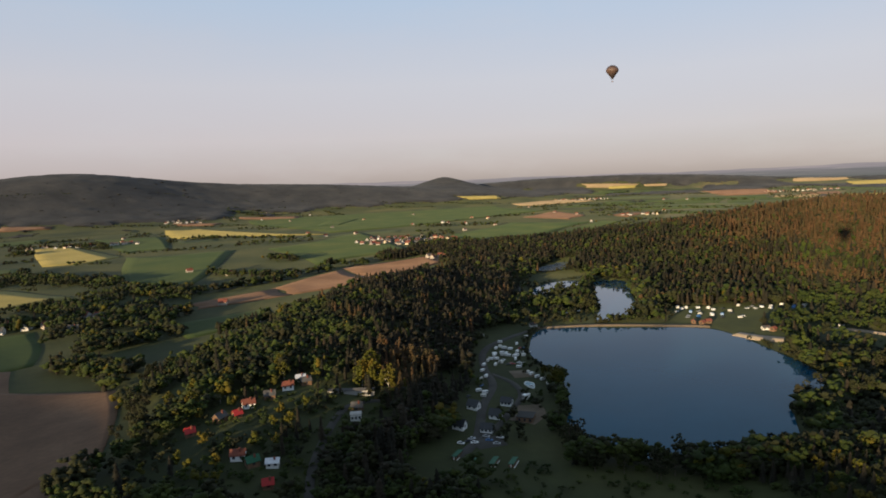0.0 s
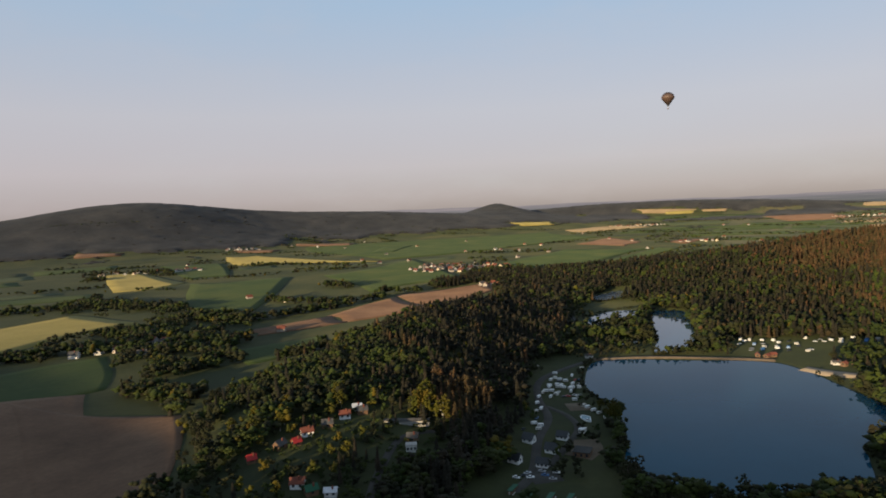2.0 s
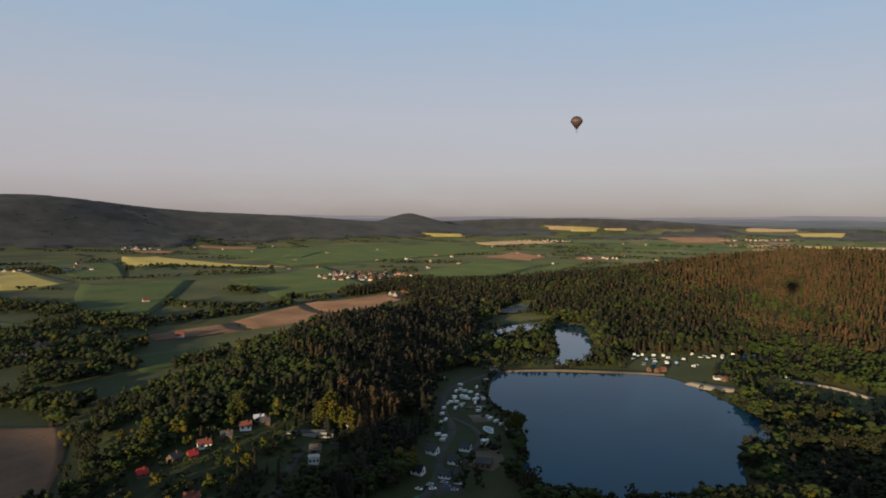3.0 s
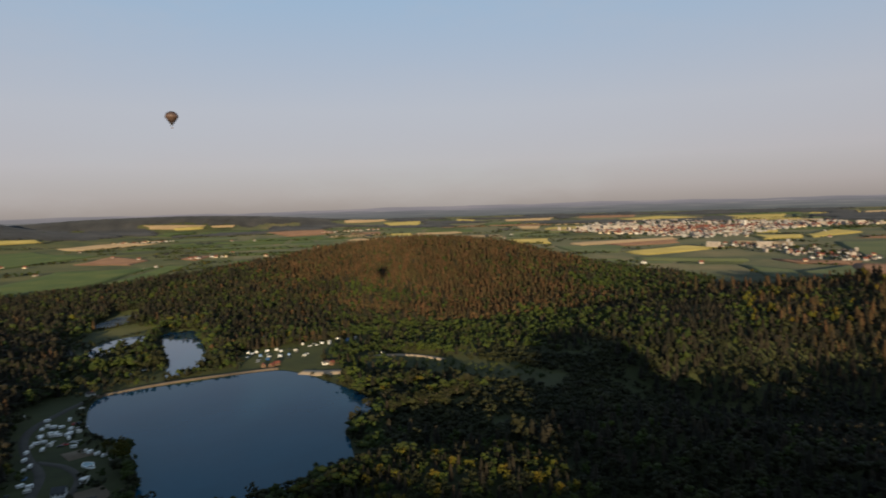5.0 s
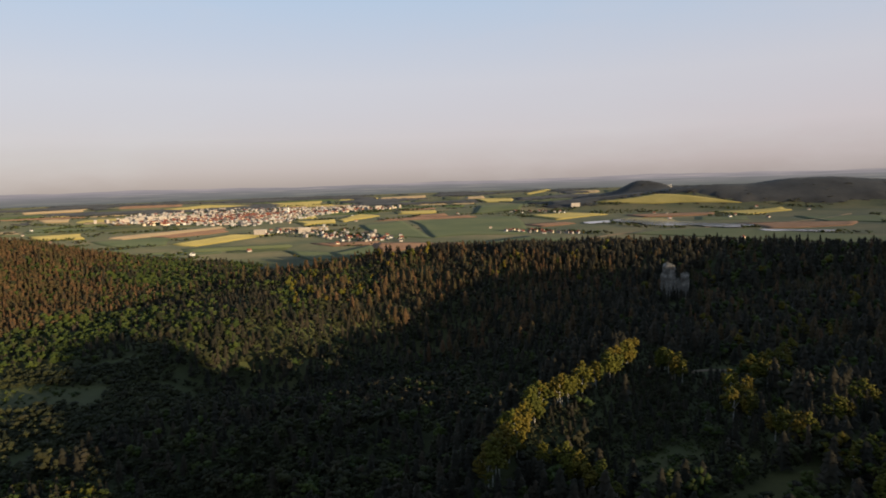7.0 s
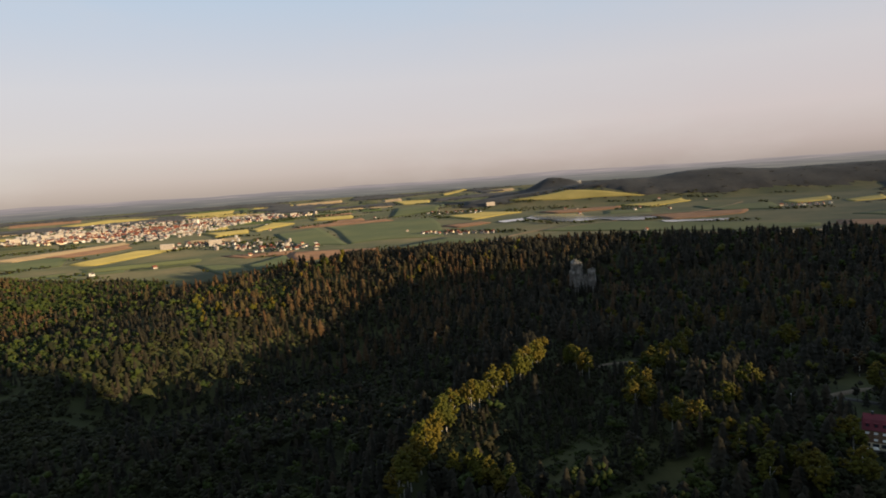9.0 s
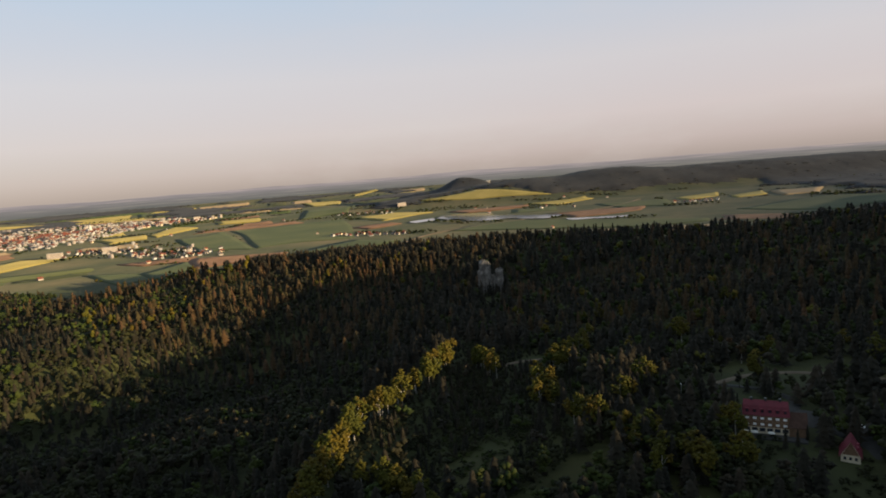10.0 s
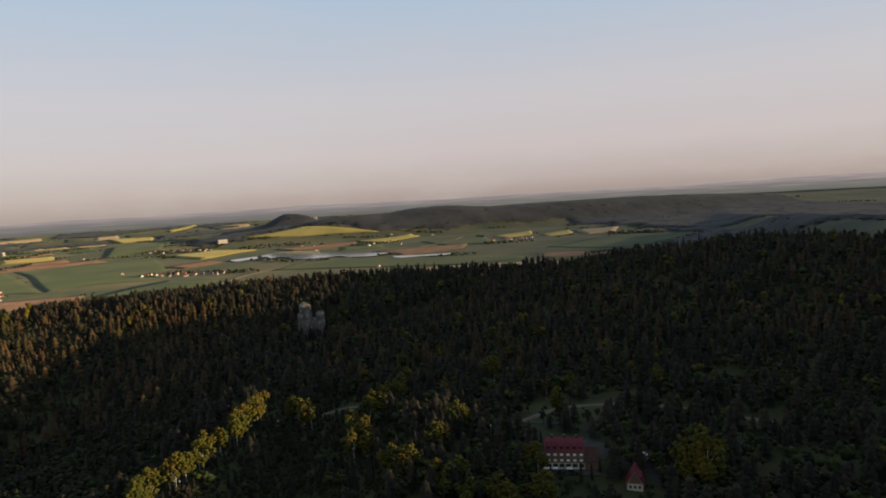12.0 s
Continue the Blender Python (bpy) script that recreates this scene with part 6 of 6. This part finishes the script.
def roofscape(name, shape, n, label, lo=6.0, hi=11.0):
    """The crowded small houses of the far town in one mesh: pale walls, gabled or flat roofs."""
    box_ = np.array([(-.5, -.5, -.1), (.5, -.5, -.1), (.5, .5, -.1), (-.5, .5, -.1), (-.5, -.5, 1), (.5, -.5, 1), (.5, .5, 1), (-.5, .5, 1), (0, -.5, 1.5), (0, .5, 1.5)])
    walls = np.array([(0, 1, 5), (0, 5, 4), (1, 2, 6), (1, 6, 5), (2, 3, 7), (2, 7, 6), (3, 0, 4), (3, 4, 7), (4, 5, 8), (6, 7, 9)])
    roofs = np.array([(5, 6, 9), (5, 9, 8), (7, 4, 8), (7, 8, 9)])
    shape = np.asarray(shape, float)
    x, y = rng.uniform(shape[:, 0].min(), shape[:, 0].max(), n * 6), rng.uniform(shape[:, 1].min(), shape[:, 1].max(), n * 6)
    ok = np.where(inside(x, y, shape) & (value(x, y, 120, 4.1) > -0.75))[0][:n]
    x, y = x[ok], y[ok]
    n = len(ok)
    w, l, h = rng.uniform(lo, hi, n), rng.uniform(lo, hi * 1.5, n), rng.choice([3.5, 4.5, 5.0, 6.0, 9.5], n)
    a = radians(125) + rng.choice([0, 1.57], n) + rng.uniform(-0.3, 0.3, n)
    v = np.repeat(box_[None], n, 0)
    v[:, 8:, 2] = np.where(h > 8, 1.04, 1.55)[:, None]
    vx, vy, vz = v[..., 0] * w[:, None], v[..., 1] * l[:, None], v[..., 2] * h[:, None]
    c, d = np.cos(a)[:, None], np.sin(a)[:, None]
    co = np.stack([vx * c - vy * d + x[:, None], vx * d + vy * c + y[:, None], vz + land(x, y)[:, None]], -1).reshape(-1, 3)
    first = (np.arange(n) * 10)[:, None, None]
    f = np.concatenate([(walls[None] + first).reshape(-1, 3), (roofs[None] + first).reshape(-1, 3)])
    me = raw(name, co, f, M["wall_far"])
    for k in ("tile", "grey", "slate"):
        me.materials.append(M[k])
    tone, top = rng.choice([0, 2, 2], n), rng.choice([1, 1, 1, 3, 2], n)
    me.polygons.foreach_set("material_index", np.concatenate([np.repeat(tone, len(walls)), np.repeat(top, len(roofs))]).astype(np.int32))
    return tagged(new(name, me), label, "houses", kind="stuff")


roofscape("town_houses", [(1640, 2250), (2030, 2640), (2300, 2640), (2500, 2560), (2540, 2300), (2680, 1960), (2800, 1840), (2600, 1680), (2120, 1640), (1790, 1520), (1640, 1530), (1620, 1720), (1690, 2050)], 900, "crowded pale houses of the far town")
roofscape("town_houses", [(1250, 1050), (1640, 1230), (1420, 880), (1352, 800), (1220, 840)], 24, "small pale houses of the near suburb", 5.0, 8.0)
tower = thing("church", "white church with a dark pointed tower in the town", "church")
part("nave", box(-7, 7, -14, 14, -1, 14, None, 0.2), M["white"], tower)
part("tower", box(-4, 4, -20, -13, -1, 30, None, 0.2), M["white"], tower)
part("spire", solid([(-4.3, -20.3, 30), (4.3, -20.3, 30), (4.3, -12.7, 30), (-4.3, -12.7, 30), (0, -16.5, 44)], [(0, 1, 4), (1, 2, 4), (2, 3, 4), (3, 0, 4), (0, 3, 2, 1)]), M["slate"], tower)
tower.matrix_basis = standing(2240, 1880, 30)
ruin = thing("hill_castle", "pale castle on a distant wooded hill", "castle")
part("keep", box(-18, 18, -8, 8, -5, 14, None, 0.4), M["grey"], ruin)
part("tower", box(-30, -20, -7, 5, -5, 24, None, 0.4), M["grey"], ruin)
part("tower", box(22, 30, -5, 5, -5, 19, None, 0.4), M["grey"], ruin)
ruin.matrix_basis = standing(2870, 330, 90, 0, 0.55)


# ---- hot-air balloons ----
def balloon(label, d=14.8):
    t = thing("hot_air_balloon", label, "hot-air balloon", "balloons in the evening sky")
    n, m = 26, 48
    s = np.linspace(0, 1, n)
    ang = s * 2.5
    rad = np.where(s < 0.62, np.sin(np.clip(ang, 0, 1.6)), np.sin(1.55) * (1 - (s - 0.62) / 0.38 * 0.82))
    zed = np.where(s < 0.62, 0.95 * np.cos(ang), 0.95 * np.cos(2.5 * 0.62) - (s - 0.62) / 0.38 * 1.12)
    a = np.arange(m) * 2 * np.pi / m
    bulge = 1 + 0.018 * np.abs(np.sin(12 * a))[None]
    r = (rad[:, None] * bulge) * d / 2
    v = np.stack([r * np.cos(a), r * np.sin(a), np.repeat(zed[:, None] * d / 2, m, 1)], -1).reshape(-1, 3)
    part("envelope", raw("envelope", v, grid_faces(n, m, True), balloon_cloth, True), None, t)
    low = zed[-1] * d / 2
    skirt = rod((0, 0, low - 0.9), (0, 0, low + 0.02), rad[-1] * d / 2 * 0.9, rad[-1] * d / 2, 24)
    part("skirt", skirt, M["dark"], t)
    basket = part("basket", box(-0.8, 0.8, -0.8, 0.8, low - 4.6, low - 3.4, None, 0.12), M["wood"], t, "wicker basket")
    for x in (-0.7, 0.7):
        for y in (-0.7, 0.7):
            part("rope", rod((x, y, low - 3.45), (x * 1.4, y * 1.4, low - 0.8), 0.05, None, 5), M["dark"], t)
    part("burner", box(-0.35, 0.35, -0.35, 0.35, low - 2.2, low - 1.8, None, 0.05), M["silver"], basket)
    return t


def cloth():
    m, t, p = node_mat("balloon cloth")
    g = t.nodes.new("ShaderNodeTexCoord")
    w = t.nodes.new("ShaderNodeSeparateXYZ")
    t.links.new(g.outputs["Generated"], w.inputs[0])
    c = ramp(t, w.outputs[2], [(0.02, 0.014, 0.014), (0.03, 0.02, 0.018), (0.075, 0.045, 0.034), (0.09, 0.055, 0.042), (0.055, 0.034, 0.028), (0.02, 0.015, 0.016)], 0, 1)
    t.links.new(c, p.inputs["Base Color"])
    p.inputs["Roughness"].default_value = 0.6
    return m


balloon_cloth = cloth()
balloon("dark brown banded hot-air balloon floating over the valley").matrix_basis = pose(23.5, 810, 241.5)
balloon("dark hot-air balloon casting its shadow on the wooded hill", 16.0).matrix_basis = pose(-22, -50, 147)
